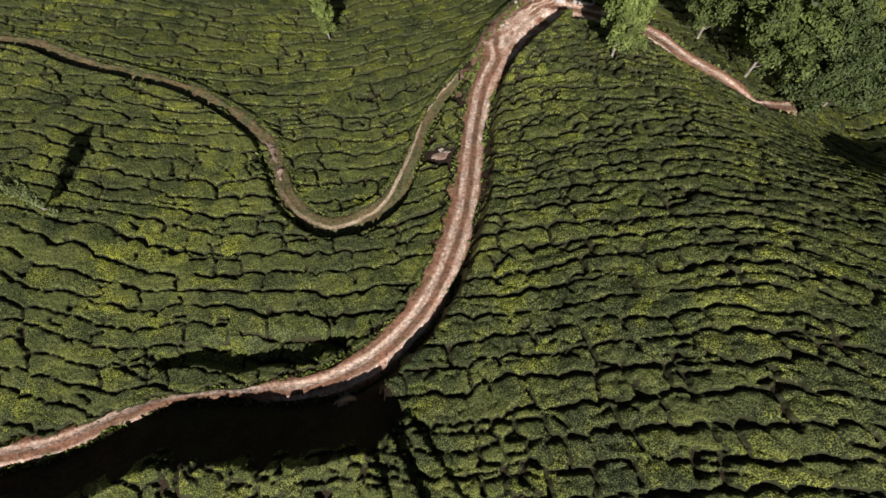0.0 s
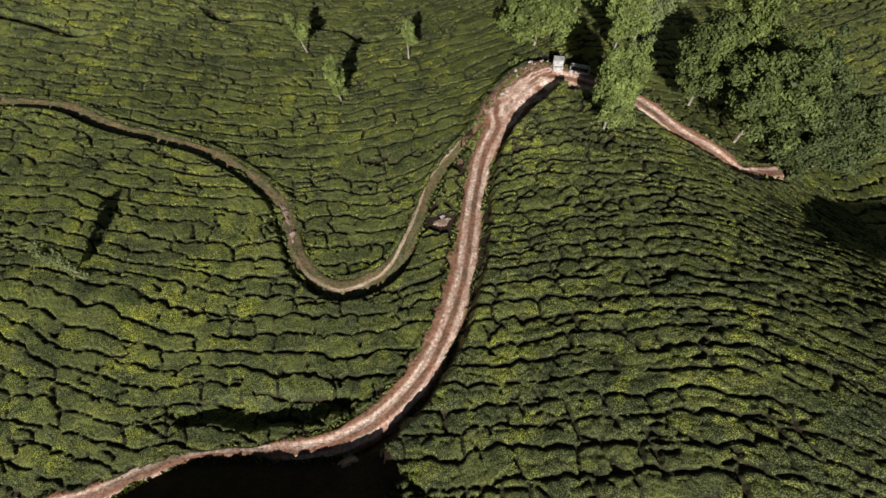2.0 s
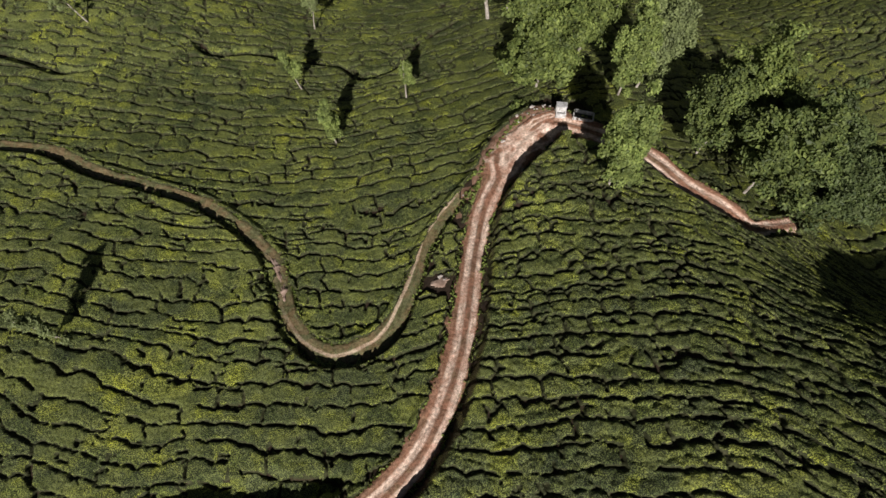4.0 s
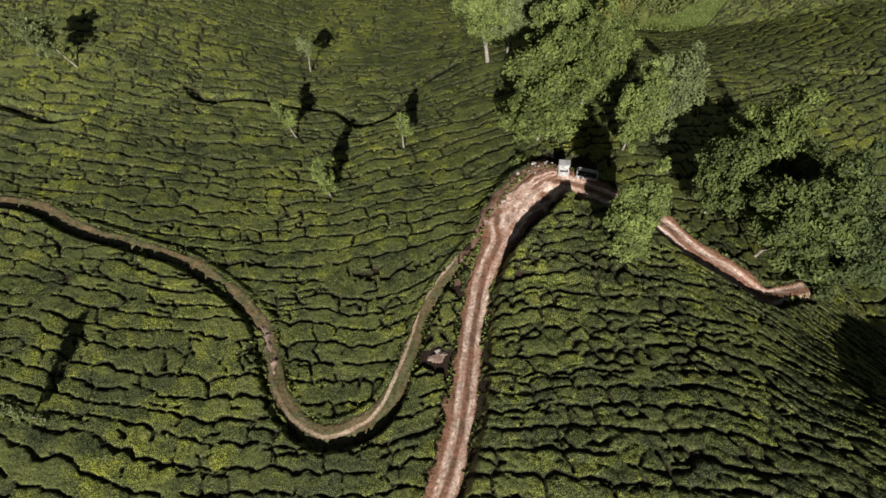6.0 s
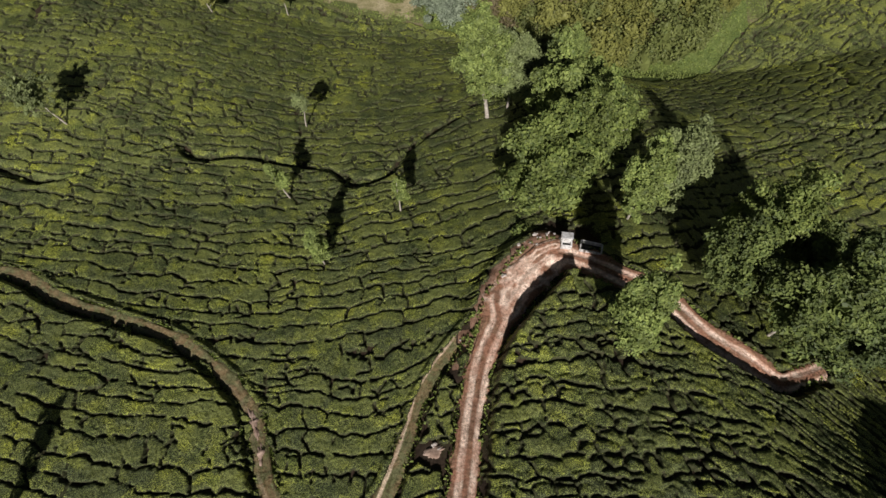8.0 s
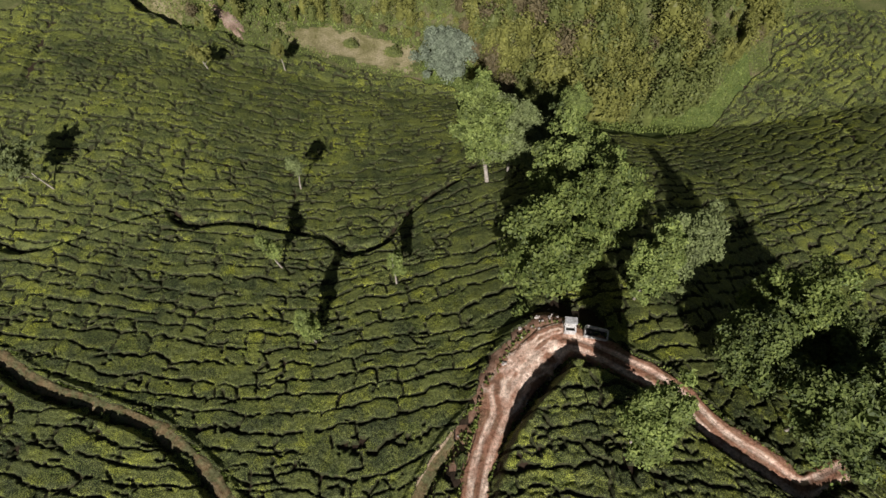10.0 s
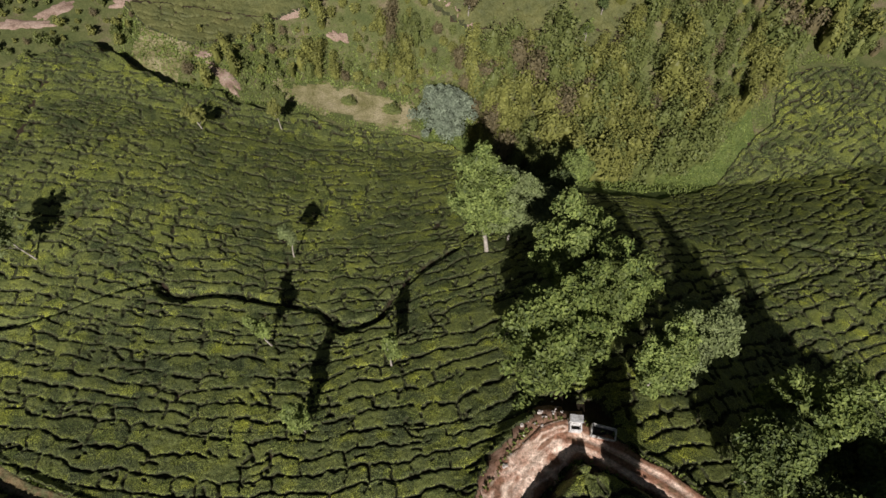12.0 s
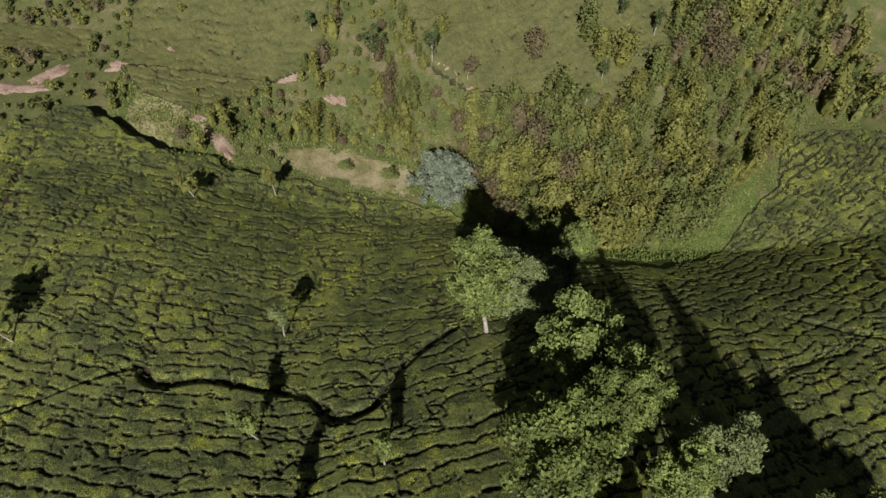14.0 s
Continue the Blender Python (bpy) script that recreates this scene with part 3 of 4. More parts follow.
track("road", "road", ROAD, "pinkish rutted dirt road with two pale wheel tracks", 0.1, 0.05)
track("footpath", "trail", TRAIL, "narrow grassy footpath with a trodden pale line", 0.0, -0.04, 9)

# ---- the tea: the bushes round the bend of the road singly, the others as one mass ----
RECTS = [(-56, 62, -26, 34, 0.13), (-68, 76, 34.1, 64, 0.165), (-82, 94, 64.1, 117, 0.2), (-92, 50, 117.1, 146, 0.36),
         (-120, -56.1, -60, 34, 0.55), (62.1, 120, -60, 34, 0.55), (-56, 62, -60, -26.1, 0.5), (-120, -68.1, 34.1, 64, 0.55), (76.1, 120, 34.1, 64, 0.55)]
rest_v, rest_f, rest_s, count = [], [], [], 0
for n, rect in enumerate(RECTS):
    verts, faces, owner, shaded_sides = tea_patch(*rect)
    mid = verts[faces[:, 0]]
    near_one = np.zeros(len(faces), bool)
    if n == 0:
        inside = (np.abs(mid[:, 0] + 6) < 18.5) & (np.abs(mid[:, 1] - 12) < 24)
        ids, sizes = np.unique(owner[inside], return_counts=True)
        ids = ids[sizes > 60][:300]
        near_one = np.isin(owner, ids)
        for one in ids:
            v, f = compact(verts, faces[owner == one])
            low = v.mean(0)
            low[2] = v[:, 2].min()
            bush = new("tea_bush", mesh_of("tea_bush", v - low, f, [TEA, SHADED_TWIGS], True, shaded_sides[owner == one]))
            bush.location = low
            tagged(bush, "clipped yellow-green tea bush in a contour row", "tea bush", "tea bushes beside the road")
    across = far_tea(mid[:, 0], mid[:, 1]) & (mid[:, 1] > np.interp(mid[:, 0], EDGE_X, EDGE_Y) + 3)
    if across.any():
        far_plot = new("tea_bushes", mesh_of("tea_bushes", *compact(verts, faces[across]), TEA_FAR, True))
        tagged(far_plot, "dull olive-green tea plot on the slope across the valley", "tea bushes", kind="stuff")
    if not (~near_one & ~across).any():
        continue
    v, f = compact(verts, faces[~near_one & ~across])
    rest_v.append(v)
    rest_s.append(shaded_sides[~near_one & ~across])
    rest_f.append(f + count)
    count += len(v)
tea = new("tea_bushes", mesh_of("tea_bushes", np.vstack(rest_v), np.vstack(rest_f), [TEA, SHADED_TWIGS], True, np.concatenate(rest_s)))
tagged(tea, "clipped green tea bushes in scalloped contour rows over the hillsides", "tea bushes", kind="stuff")

# ---- trees ----
rng = np.random.default_rng(4)


def leaf_mass(centres, radii, per, size, seed, flat=0.8, shell=(0.55, 1.08)):
    """Leaves as small bent quads on the skins of many clumps."""
    g = np.random.default_rng(seed)
    c = np.repeat(centres, per, 0)
    r = np.repeat(radii, per)
    d = g.normal(size=(len(c), 3))
    d /= np.linalg.norm(d, axis=1)[:, None]
    d[:, 2] = np.where(d[:, 2] < -0.3, -d[:, 2], d[:, 2])
    p = c + d * (r * g.uniform(*shell, len(c)))[:, None] * np.array([1, 1, flat])
    nrm = d + g.normal(size=d.shape) * 0.45 + np.array([0, -0.12, 0.3])
    nrm /= np.linalg.norm(nrm, axis=1)[:, None]
    a = np.cross(nrm, g.normal(size=d.shape))
    a /= np.linalg.norm(a, axis=1)[:, None]
    b = np.cross(nrm, a)
    s = (size * g.uniform(0.55, 1.25, len(c)))[:, None]
    fold = nrm * s * 0.25
    v = np.stack([p - a * s, p - b * s * 0.6 + fold, p + a * s, p + b * s * 0.6 + fold], 1).reshape(-1, 3)
    f = np.arange(len(v)).reshape(-1, 4)
    return v, f


def limb_mesh(name, pts, r0, r1, mat=None, sides=7):
    """A tapered, slightly crooked stem through the points."""
    pts = np.array(pts, float)
    k = len(pts)
    rad = np.linspace(r0, r1, k)
    ang = np.linspace(0, 2 * np.pi, sides, endpoint=False)
    t = np.gradient(pts, axis=0)
    t /= np.linalg.norm(t, axis=1)[:, None]
    side = np.cross(t, [0.3, 1, 0.1])
    side /= np.linalg.norm(side, axis=1)[:, None]
    up = np.cross(t, side)
    ring = pts[:, None] + rad[:, None, None] * (np.cos(ang)[None, :, None] * side[:, None] + np.sin(ang)[None, :, None] * up[:, None])
    i, j = np.meshgrid(np.arange(sides), np.arange(k - 1))
    a, b = (j * sides + i).ravel(), (j * sides + (i + 1) % sides).ravel()
    return mesh_of(name, ring.reshape(-1, 3), np.stack([a, b, b + sides, a + sides], 1), mat or BARK, True)


def at_ground(x, y):
    return float(ground_level(np.array([[float(x)]]), np.array([[float(y)]]))[0, 0])


def tree(x, y, tall, wide, mat, label, seed, bare=0.35, lean=(0, 0), clump=1.15, clumps=46, per=120, leaf=0.2, trunk=None, group="", name="tree"):
    g = np.random.default_rng(seed)
    root = new(name)
    z = at_ground(x, y) - 0.15
    root.location = (x, y, z)
    lx, ly = lean
    trunk = trunk or 0.018 * tall
    top = np.array([lx, ly, tall * 0.86])
    stem = [top * k + np.array([*(g.normal(size=2) * 0.02 * tall * k), 0]) * (k > 0) for k in np.linspace(0, 1, 7)]
    part("trunk", limb_mesh("trunk", stem, trunk * 1.35, trunk * 0.25), root, "pale grey bark")
    # Clumps at the ends of the boughs, in lobes with gaps between them.
    low, high = tall * bare, tall
    mid = (low + high) / 2
    lobes = max(4, clumps // 6)
    axis = g.normal(size=(lobes, 3))
    axis[:, 2] = axis[:, 2] * 0.8 + 0.25
    axis /= np.linalg.norm(axis, axis=1)[:, None]
    reach = g.uniform(0.55, 1.0, lobes)
    own = np.arange(clumps) % lobes
    d = axis[own] * reach[own][:, None] + g.normal(size=(clumps, 3)) * 0.22
    c = d * np.array([wide - clump * 0.4, wide - clump * 0.4, (high - low) / 2 - clump * 0.3])
    c[:, :2] *= 1.1 - 0.3 * np.clip(c[:, 2:3] / (mid - low), -1, 1)
    c += np.array([0, 0, mid]) + np.outer((c[:, 2] + mid) / tall, [lx, ly, 0])
    r = clump * g.uniform(0.55, 1.2, clumps)
    v, f = leaf_mass(c, r, per, leaf, seed + 1, 1.15, (0.4, 1.12))
    # Larger unseen leaves, added deep inside the crown to block the sun.
    n_block = clumps * 5
    inner = g.normal(size=(n_block, 3))
    inner *= (g.random(n_block) ** 0.4 / np.linalg.norm(inner, axis=1))[:, None] * np.array([wide * 0.62, wide * 0.62, (high - low) * 0.38])
    inner += np.array([0, 0, mid]) + np.outer((inner[:, 2] + mid) / tall, [lx, ly, 0])
    v2, f2 = leaf_mass(inner, np.full(n_block, 0.05), 1, min(0.5, 0.16 * wide), seed + 2)
    v, f = np.vstack([v, v2]), np.vstack([f, f2 + len(v)])
    part("crown", mesh_of("crown", v, f, mat), root)
    order = np.argsort(c[:, 2])[:: max(1, clumps // 9)][:9]
    for n in order:
        k = np.clip((c[n, 2] - 0.18 * tall) / (tall * 0.86), 0.15, 0.9)
        start = top * k
        end = c[n]
        bend = (start + end) / 2 + np.array([0, 0, 0.06 * tall]) * 0.4
        part("limb", limb_mesh("limb", [start, bend, end], trunk * 0.42 * (1.1 - k), trunk * 0.1, sides=5), root)
    return tagged(root, label, "tree", group)


OAKS = "tall shade trees between the tea fields"
BIG = [
    (6.6, 60.5, 16.5, 3.5, LEAF_PALE, "tall pale-trunked shade tree at the top of the tea slope", (-2.2, 3.0), 0.3),
    (9.6, 62.6, 15.0, 3.1, LEAF_GREY, "greyish-green shade tree beside a pale-trunked one", (0.0, 0.5), 0.25),
    (11.2, 39.4, 15.5, 4.3, LEAF_OAK, "broad bright-green shade tree above the road", (0.1, 0.5), 0.06),
    (16.3, 43.3, 17.5, 3.2, LEAF_OAK, "bushy green shade tree among others", (0.4, 0.2), 0.15),
    (14.4, 49.2, 17.5, 3.9, LEAF_PALE, "slim tall light-green shade tree", (0.2, 0.6), 0.06),
    (23.6, 39.3, 15.5, 2.8, LEAF_GREY, "greyish-green round shade tree", (0.3, 0.3), 0.15),
    (20.6, 36.8, 13.0, 2.1, LEAF_PALE, "green shade tree above the hut", (0, 0.2), 0.12),
    (28.2, 28.1, 12.5, 3.1, LEAF_DEEP, "broad green shade tree beside the dirt road", (0.3, 0.4), 0.12),
    (32.0, 31.2, 16.5, 3.6, LEAF_OAK, "bright green shade tree on the slope", (0.3, 0.5), 0.15),
    (32.6, 23.1, 15.5, 4.2, LEAF_DEEP, "wide green shade tree below the road", (0.2, 0.2), 0.12),
    (39.2, 21.6, 12.5, 3.2, LEAF_DARK, "dark green shade tree on the lower slope", (0, 0.2), 0.12),
    (40.5, 27.6, 16.0, 3.8, LEAF_DARK, "dense dark-green tree on the lower slope", (0.3, 0), 0.12),
    (36.4, 29.6, 14.5, 3.0, LEAF_DEEP, "green shade tree between two taller ones", (0.2, 0.3), 0.12),
    (45.5, 24.0, 13.0, 3.6, LEAF_DARK, "dense dark-green shade tree", (0.3, 0), 0.12),
    (16.0, 20.6, 11.5, 1.9, LEAF_PALE, "light-green young tree between tea rows and road", (0.3, 0.6), 0.12),
    (13.6, 64.8, 9.0, 2.4, LEAF_GREY, "small grey-green tree under taller ones", (0, 0.3), 0.2),
    (17.6, 69.0, 9.0, 2.0, LEAF_DARK, "small dark tree at the field's end", (0, 0.3), 0.2),
    (21.4, 77.3, 9.5, 2.0, LEAF_PALE, "small pale-trunked tree at the valley's edge", (-0.5, 0.3), 0.35),
    (0.8, 95.1, 9.0, 4.5, LEAF_BLUE, "rounded blue-green tree in the valley", (0, 0.6), 0.12),
]
for n, (x, y, tall, wide, mat, label, lean, bare) in enumerate(BIG):
    tree(x, y, tall, wide, mat, label, 100 + n, bare, lean, clump=0.17 * wide + 0.38, clumps=120, per=125, leaf=0.125 + 0.027 * wide, group=OAKS, trunk=(0.015 if n == 0 else 0.009) * tall)
SMALL = [
    (-13.9, 34.3, 8.2, 1.25, LEAF_PALE, (-0.5, -0.2), 0.12, 26, "slender light-green young tree among tea rows"),
    (-19.9, 45.5, 7.0, 1.1, LEAF_PALE, (-1.5, 0.4), 0.45, 16, "leaning young tree with a bare white stem"),
    (-20.4, 60.9, 7.6, 1.3, LEAF_GREY, (0.3, 0.3), 0.35, 12, "thin sparse young tree among tea rows"),
    (-5.2, 42.1, 8.2, 1.2, LEAF_PALE, (0, 0.2), 0.35, 14, "thin light-green young tree among tea rows"),
    (-52.0, 56.8, 9.0, 2.4, LEAF_GREY, (-3.1, 0.7), 0.4, 24, "leaning pale-stemmed tree with sparse leaves"),
    (-39.3, 86.2, 6.0, 1.6, LEAF_YELLOW, (-1.2, 0.4), 0.3, 16, "small yellow-green tree at the field's edge"),
    (-27.9, 90.7, 6.2, 1.4, LEAF_YELLOW, (-0.5, 0.2), 0.45, 14, "small yellow-green tree with a white stem"),
    (-36.6, 6.2, 8.0, 0.85, LEAF_GREY, (-0.9, 0.0), 0.04, 13, "leaning thin tree with grey-green leaves"),
]
for n, (x, y, tall, wide, mat, lean, bare, clumps, label) in enumerate(SMALL):
    tree(x, y, tall, wide, mat, label, 300 + n, bare, lean, clump=0.5, clumps=clumps * 2, per=80, leaf=0.16, trunk=0.1, group="young trees among the tea")

# ---- scrub in the valley and on the slope beyond ----
def shrub_leaves(n, wide, tall, leaf, clumps, per):
    g = np.random.default_rng(500 + n)
    d = g.normal(size=(clumps, 3))
    d /= np.linalg.norm(d, axis=1)[:, None]
    c = d * np.array([wide * 0.5, wide * 0.5, tall * 0.42]) + np.array([0, 0, tall * 0.5])
    c[:, :2] *= 1.15 - 0.6 * (c[:, 2:3] / tall) ** 2
    c[:, 2] = np.maximum(c[:, 2], 0.25)
    v, f = leaf_mass(c, g.uniform(0.26, 0.5, clumps) * wide, per, leaf, 600 + n, 1.9)
    v[:, 2] = np.maximum(v[:, 2], -0.2)
    # A solid filler core, added behind the leaves to block light and shape shading.
    sides, levels = 8, np.array([-0.1, 0.2, 0.45, 0.7, 0.88, 0.97])
    girth = np.array([0.5, 0.72, 0.7, 0.52, 0.3, 0.06]) * wide * 0.6
    ang = np.linspace(0, 2 * np.pi, sides, endpoint=False)
    rag = g.uniform(0.75, 1.2, (6, sides))
    core = np.stack([np.cos(ang) * girth[:, None] * rag, np.sin(ang) * girth[:, None] * rag, np.repeat(levels * tall, sides).reshape(6, sides)], -1).reshape(-1, 3)
    i, j = np.meshgrid(np.arange(sides), np.arange(5))
    a, b = (j * sides + i).ravel(), (j * sides + (i + 1) % sides).ravel()
    return np.vstack([v, core]), np.vstack([f, np.stack([a, b, b + sides, a + sides], 1) + len(v)])


KINDS = [(2.0, 3.8, LEAF_YELLOW, "upright yellow-green shrub on the scrubby slope"), (1.7, 4.4, LEAF_SHRUB, "tall narrow green shrub on the scrubby slope"), (1.6, 2.0, LEAF_BROWN, "brownish half-dry shrub on the scrubby slope"),
         (2.2, 4.2, LEAF_SHRUB, "dark green dense shrub on the scrubby slope"), (1.2, 1.3, LEAF_YELLOW, "low yellow-green shrub in rough grass"), (1.5, 4.6, LEAF_YELLOW, "tall narrow yellow-green shrub on the slope"),
         (1.3, 1.2, LEAF_SHRUB, "low green shrub in rough grass"), (2.0, 3.4, LEAF_BROWN, "olive-brown leafy shrub on the slope")]
SHRUBS = [mesh_of("shrub", *shrub_leaves(n, w, t, 0.18, 18, 32), m) for n, (w, t, m, _) in enumerate(KINDS)]
LOOSE = [shrub_leaves(n + 40, w * 0.95, t * 1.05, 0.23, 12, 16) for n, (w, t, m, _) in enumerate(KINDS)]


# Bare soil on the far slope: x, y, half length, half width, turn.
SLIPS = [(1.0, 120.4, 3.4, 1.0, -0.5), (5.5, 117.6, 2.8, 0.8, -0.5), (9.8, 115.2, 2.2, 0.8, -0.5), (-39.5, 101.2, 5.2, 1.6, -0.85), (-44, 106, 1.6, 1.0, 0.2), (-71, 112, 5.0, 1.6, 0.9), (-60, 117, 3.0, 1.2, 0.5), (-75, 107.0, 5, 1.4, 0.2),
         (17, 110.5, 1.6, 0.9, 0), (29, 93.2, 1.8, 0.9, 0.1), (34, 93.6, 1.6, 0.8, 0), (21, 108.8, 1.2, 0.8, 0.1), (-30, 118, 2.6, 1.0, 0.4), (-20, 114, 2.4, 1.0, -0.3), (-52, 121, 2.8, 0.9, -0.5), (38, 98, 1.6, 0.7, 0.2)]


def open_ground(x, y, g):
    """Whether a shrub may grow here."""
    if any(abs(x - px) < wide * 0.9 + 0.4 and -3.5 < y - py - (x - px) * math.tan(turn) * 0.7 < deep + 0.5 for px, py, wide, deep, turn in SLIPS):
        return False
    e = np.interp(x, EDGE_X, EDGE_Y)
    if y < e + (7.0 if 20 < x < 70 else 3.0) or ((x + 16) / 14) ** 2 + ((y - 98.2 + 0.12 * x) / 5.2) ** 2 < 1 or ((x + 52) / 6) ** 2 + ((y - 106) / 10) ** 2 < 1:
        return False
    if math.hypot(x - 0.8, y - 96) < 5 or bool(far_tea(np.array(x), np.array(y))) and g.uniform() < 0.997:
        return False
    return g.uniform() < (0.8 if x > 6 else 0.85 if -43 < x < 0 and y < 119 else 0.45)


g = np.random.default_rng(77)
spots = []
tries = 0
while len(spots) < 1500 and tries < 60000:
    tries += 1
    x, y = g.uniform(-90, 92), g.uniform(84, 150)
    if open_ground(x, y, g) and all(abs(x - p[0]) > (2.1 if x > 6 else 1.6) or abs(y - p[1]) > (2.5 if x > 6 else 1.9) for p in spots):
        tone = float(vnoise(np.array(x / 8), np.array(y / 8), 305))
        low = x < -43 or x < 6 and tone < 0.42
        kinds = (4, 6, 2, 4, 6, 4) if low else (3, 7, 5, 1, 0, 3) if tone > 0.68 or x > 40 and y > 116 else (0, 1, 5, 0, 0, 3, 7, 0)
        spots.append((x, y, int(kinds[g.integers(0, len(kinds))]), (0.45 + 0.7 * g.uniform() ** 1.3) if low else (0.6 + 0.95 * g.uniform() ** 1.4) * (1.5 if 8 < x < 56 and y < 114 else 1.3 if x > 6 else 0.8), g.uniform(0, 6.28)))
spots.sort(key=lambda p: math.hypot(p[0] - 22, (p[1] - 100) * 1.2))
sx, sy = np.array([p[0] for p in spots]), np.array([p[1] for p in spots])
sz = ground_level(sx[None], sy[None])[0]
masses = {}
for n, (x, y, k, s, turn) in enumerate(spots):
    m = Matrix.Translation((x, y, float(sz[n]) - 0.1)) @ Matrix.Rotation(turn, 4, "Z") @ Matrix.Diagonal((s, s, s, 1))
    if n < 280:
        ob = new("shrub", SHRUBS[k])
        ob.matrix_world = m
        tagged(ob, KINDS[k][3], "shrub", "shrubs on the far slope")
    else:
        v, f = LOOSE[k]
        a = np.array(m)
        masses.setdefault(KINDS[k][2], []).append((v @ a[:3, :3].T + a[:3, 3], f))
allv, allf, slots, base = [], [], [], 0
for n, (mat, bits) in enumerate(masses.items()):
    for v, f in bits:
        allv.append(v)
        allf.append(f + base)
        slots.append(np.full(len(f), n))
        base += len(v)
scrub = new("scrub", mesh_of("scrub", np.vstack(allv), np.vstack(allf), list(masses), False, np.concatenate(slots)))
tagged(scrub, "dense yellow-green and brown scrub covering the far slope", "scrub", kind="stuff")

# ---- rough grass on the valley floor ----
g = np.random.default_rng(91)
tx, ty = g.uniform(-60, 88, 110000), g.uniform(74, 122, 110000)
e = np.interp(tx, EDGE_X, EDGE_Y)
ok = (ty > e + 0.4 + 2.2 * ((tx > 4) & (tx < 42))) & ~far_tea(tx, ty) & (((tx + 16) / 12) ** 2 + ((ty - 98.2 + 0.12 * tx) / 3.6) ** 2 > 1) & (ty < e + 10 + 12 * g.random(len(tx)))
tx, ty = tx[ok][:38000], ty[ok][:38000]
tz = ground_level(tx[None], ty[None])[0]
turn, size, bendy = g.uniform(0, 6.28, len(tx)), g.uniform(0.12, 0.28, len(tx)) * (0.7 + 0.3 * ease((ty - np.interp(tx, EDGE_X, EDGE_Y) - 3) / 6)), g.normal(size=(len(tx), 2)) * 0.25
foot = np.stack([tx, ty, tz - 0.06], 1)
wide = np.stack([np.cos(turn), np.sin(turn), 0 * turn], 1) * (size * 0.6)[:, None]
tip = np.stack([bendy[:, 0], bendy[:, 1], size * 1.5], 1)
blades = np.stack([foot - wide, foot + wide, foot + wide * 0.5 + tip, foot - wide * 0.6 + tip * 0.85], 1).reshape(-1, 3)
grass = new("rough_grass", mesh_of("rough_grass", blades, np.arange(len(blades)).reshape(-1, 4), GRASS))
tagged(grass, "rough bright-green grass on the valley floor", "grass", kind="stuff")

# ---- grass and weeds along the edges of the tracks ----
g = np.random.default_rng(93)
feet = []
for key, count, reach in (("trail", 7000, 0.7), ("road", 3600, 0.45)):
    line = ROADS[key]
    k = g.integers(0, len(line) - 1, count)
    t = np.gradient(line[:, :2], axis=0)[k]
    t /= np.hypot(t[:, 0], t[:, 1])[:, None]
    out = line[k, 2] * g.uniform(0.66 if key == "trail" else 0.86, 1.0, count) + reach * g.random(count) ** 2
    out *= np.where(g.random(count) < 0.5, 1, -1)
    feet.append(line[k, :2] + t * g.uniform(-0.3, 0.3, (count, 1)) + np.stack([t[:, 1], -t[:, 0]], 1) * out[:, None])
feet = np.vstack(feet)
fz = ground_level(feet[:, :1].T, feet[:, 1:].T)[0]
turn, size = g.uniform(0, 6.28, len(feet)), g.uniform(0.08, 0.24, len(feet))
foot = np.stack([feet[:, 0], feet[:, 1], fz - 0.02 + 0.12], 1)
wide = np.stack([np.cos(turn), np.sin(turn), 0 * turn], 1) * (size * 0.8)[:, None]
tip = np.stack([g.normal(size=len(feet)) * 0.1, g.normal(size=len(feet)) * 0.1, size * 1.3], 1)
foot[:, 2] -= 0.1
blades = np.stack([foot - wide, foot + wide, foot + wide * 0.5 + tip, foot - wide * 0.6 + tip * 0.85], 1).reshape(-1, 3)
weeds = new("verge_weeds", mesh_of("verge_weeds", blades, np.arange(len(blades)).reshape(-1, 4), GRASS))
tagged(weeds, "short green weeds and grass along the track edges", "weeds", kind="stuff")

# ---- trees across the valley ----
FAR = [
    (31.5, 119.7, 5.5, 1.0, LEAF_DARK, "small dark tree with a pale stem in far tea"), (28.0, 114.3, 5.5, 1.2, LEAF_OAK, "small green tree with a pale stem in far tea"), (36.7, 124.4, 5.5, 1.0, LEAF_DARK, "small dark tree with a pale stem in far tea"),
    (29.0, 127.7, 5.0, 0.9, LEAF_DARK, "small dark tree with a pale stem in far tea"), (35.4, 131.1, 5.0, 0.9, LEAF_DARK, "small dark tree with a pale stem in far tea"), (42.2, 128.1, 5.5, 1.0, LEAF_DARK, "small dark tree with a pale stem in far tea"),
    (-13.3, 121.7, 8.0, 2.0, LEAF_DARK, "dark conical tree on the far slope"), (-1.8, 121.6, 7.5, 1.6, LEAF_DARK, "dark conical tree beside bare pink soil"), (5.2, 118.9, 6.0, 1.7, LEAF_BROWN, "brownish small tree beside bare pink soil"), (-25.6, 126.9, 5.0, 0.9, LEAF_DARK, "small dark tree on the far slope"),
]
for n, (x, y, tall, wide, mat, label) in enumerate(FAR):
    tree(x, y, tall, wide, mat, label, 700 + n, 0.3 if wide < 1.3 else 0.1, (0.1, 0.2), clump=0.6, clumps=16, per=60, leaf=0.17, trunk=0.11, group="trees on the far slope")

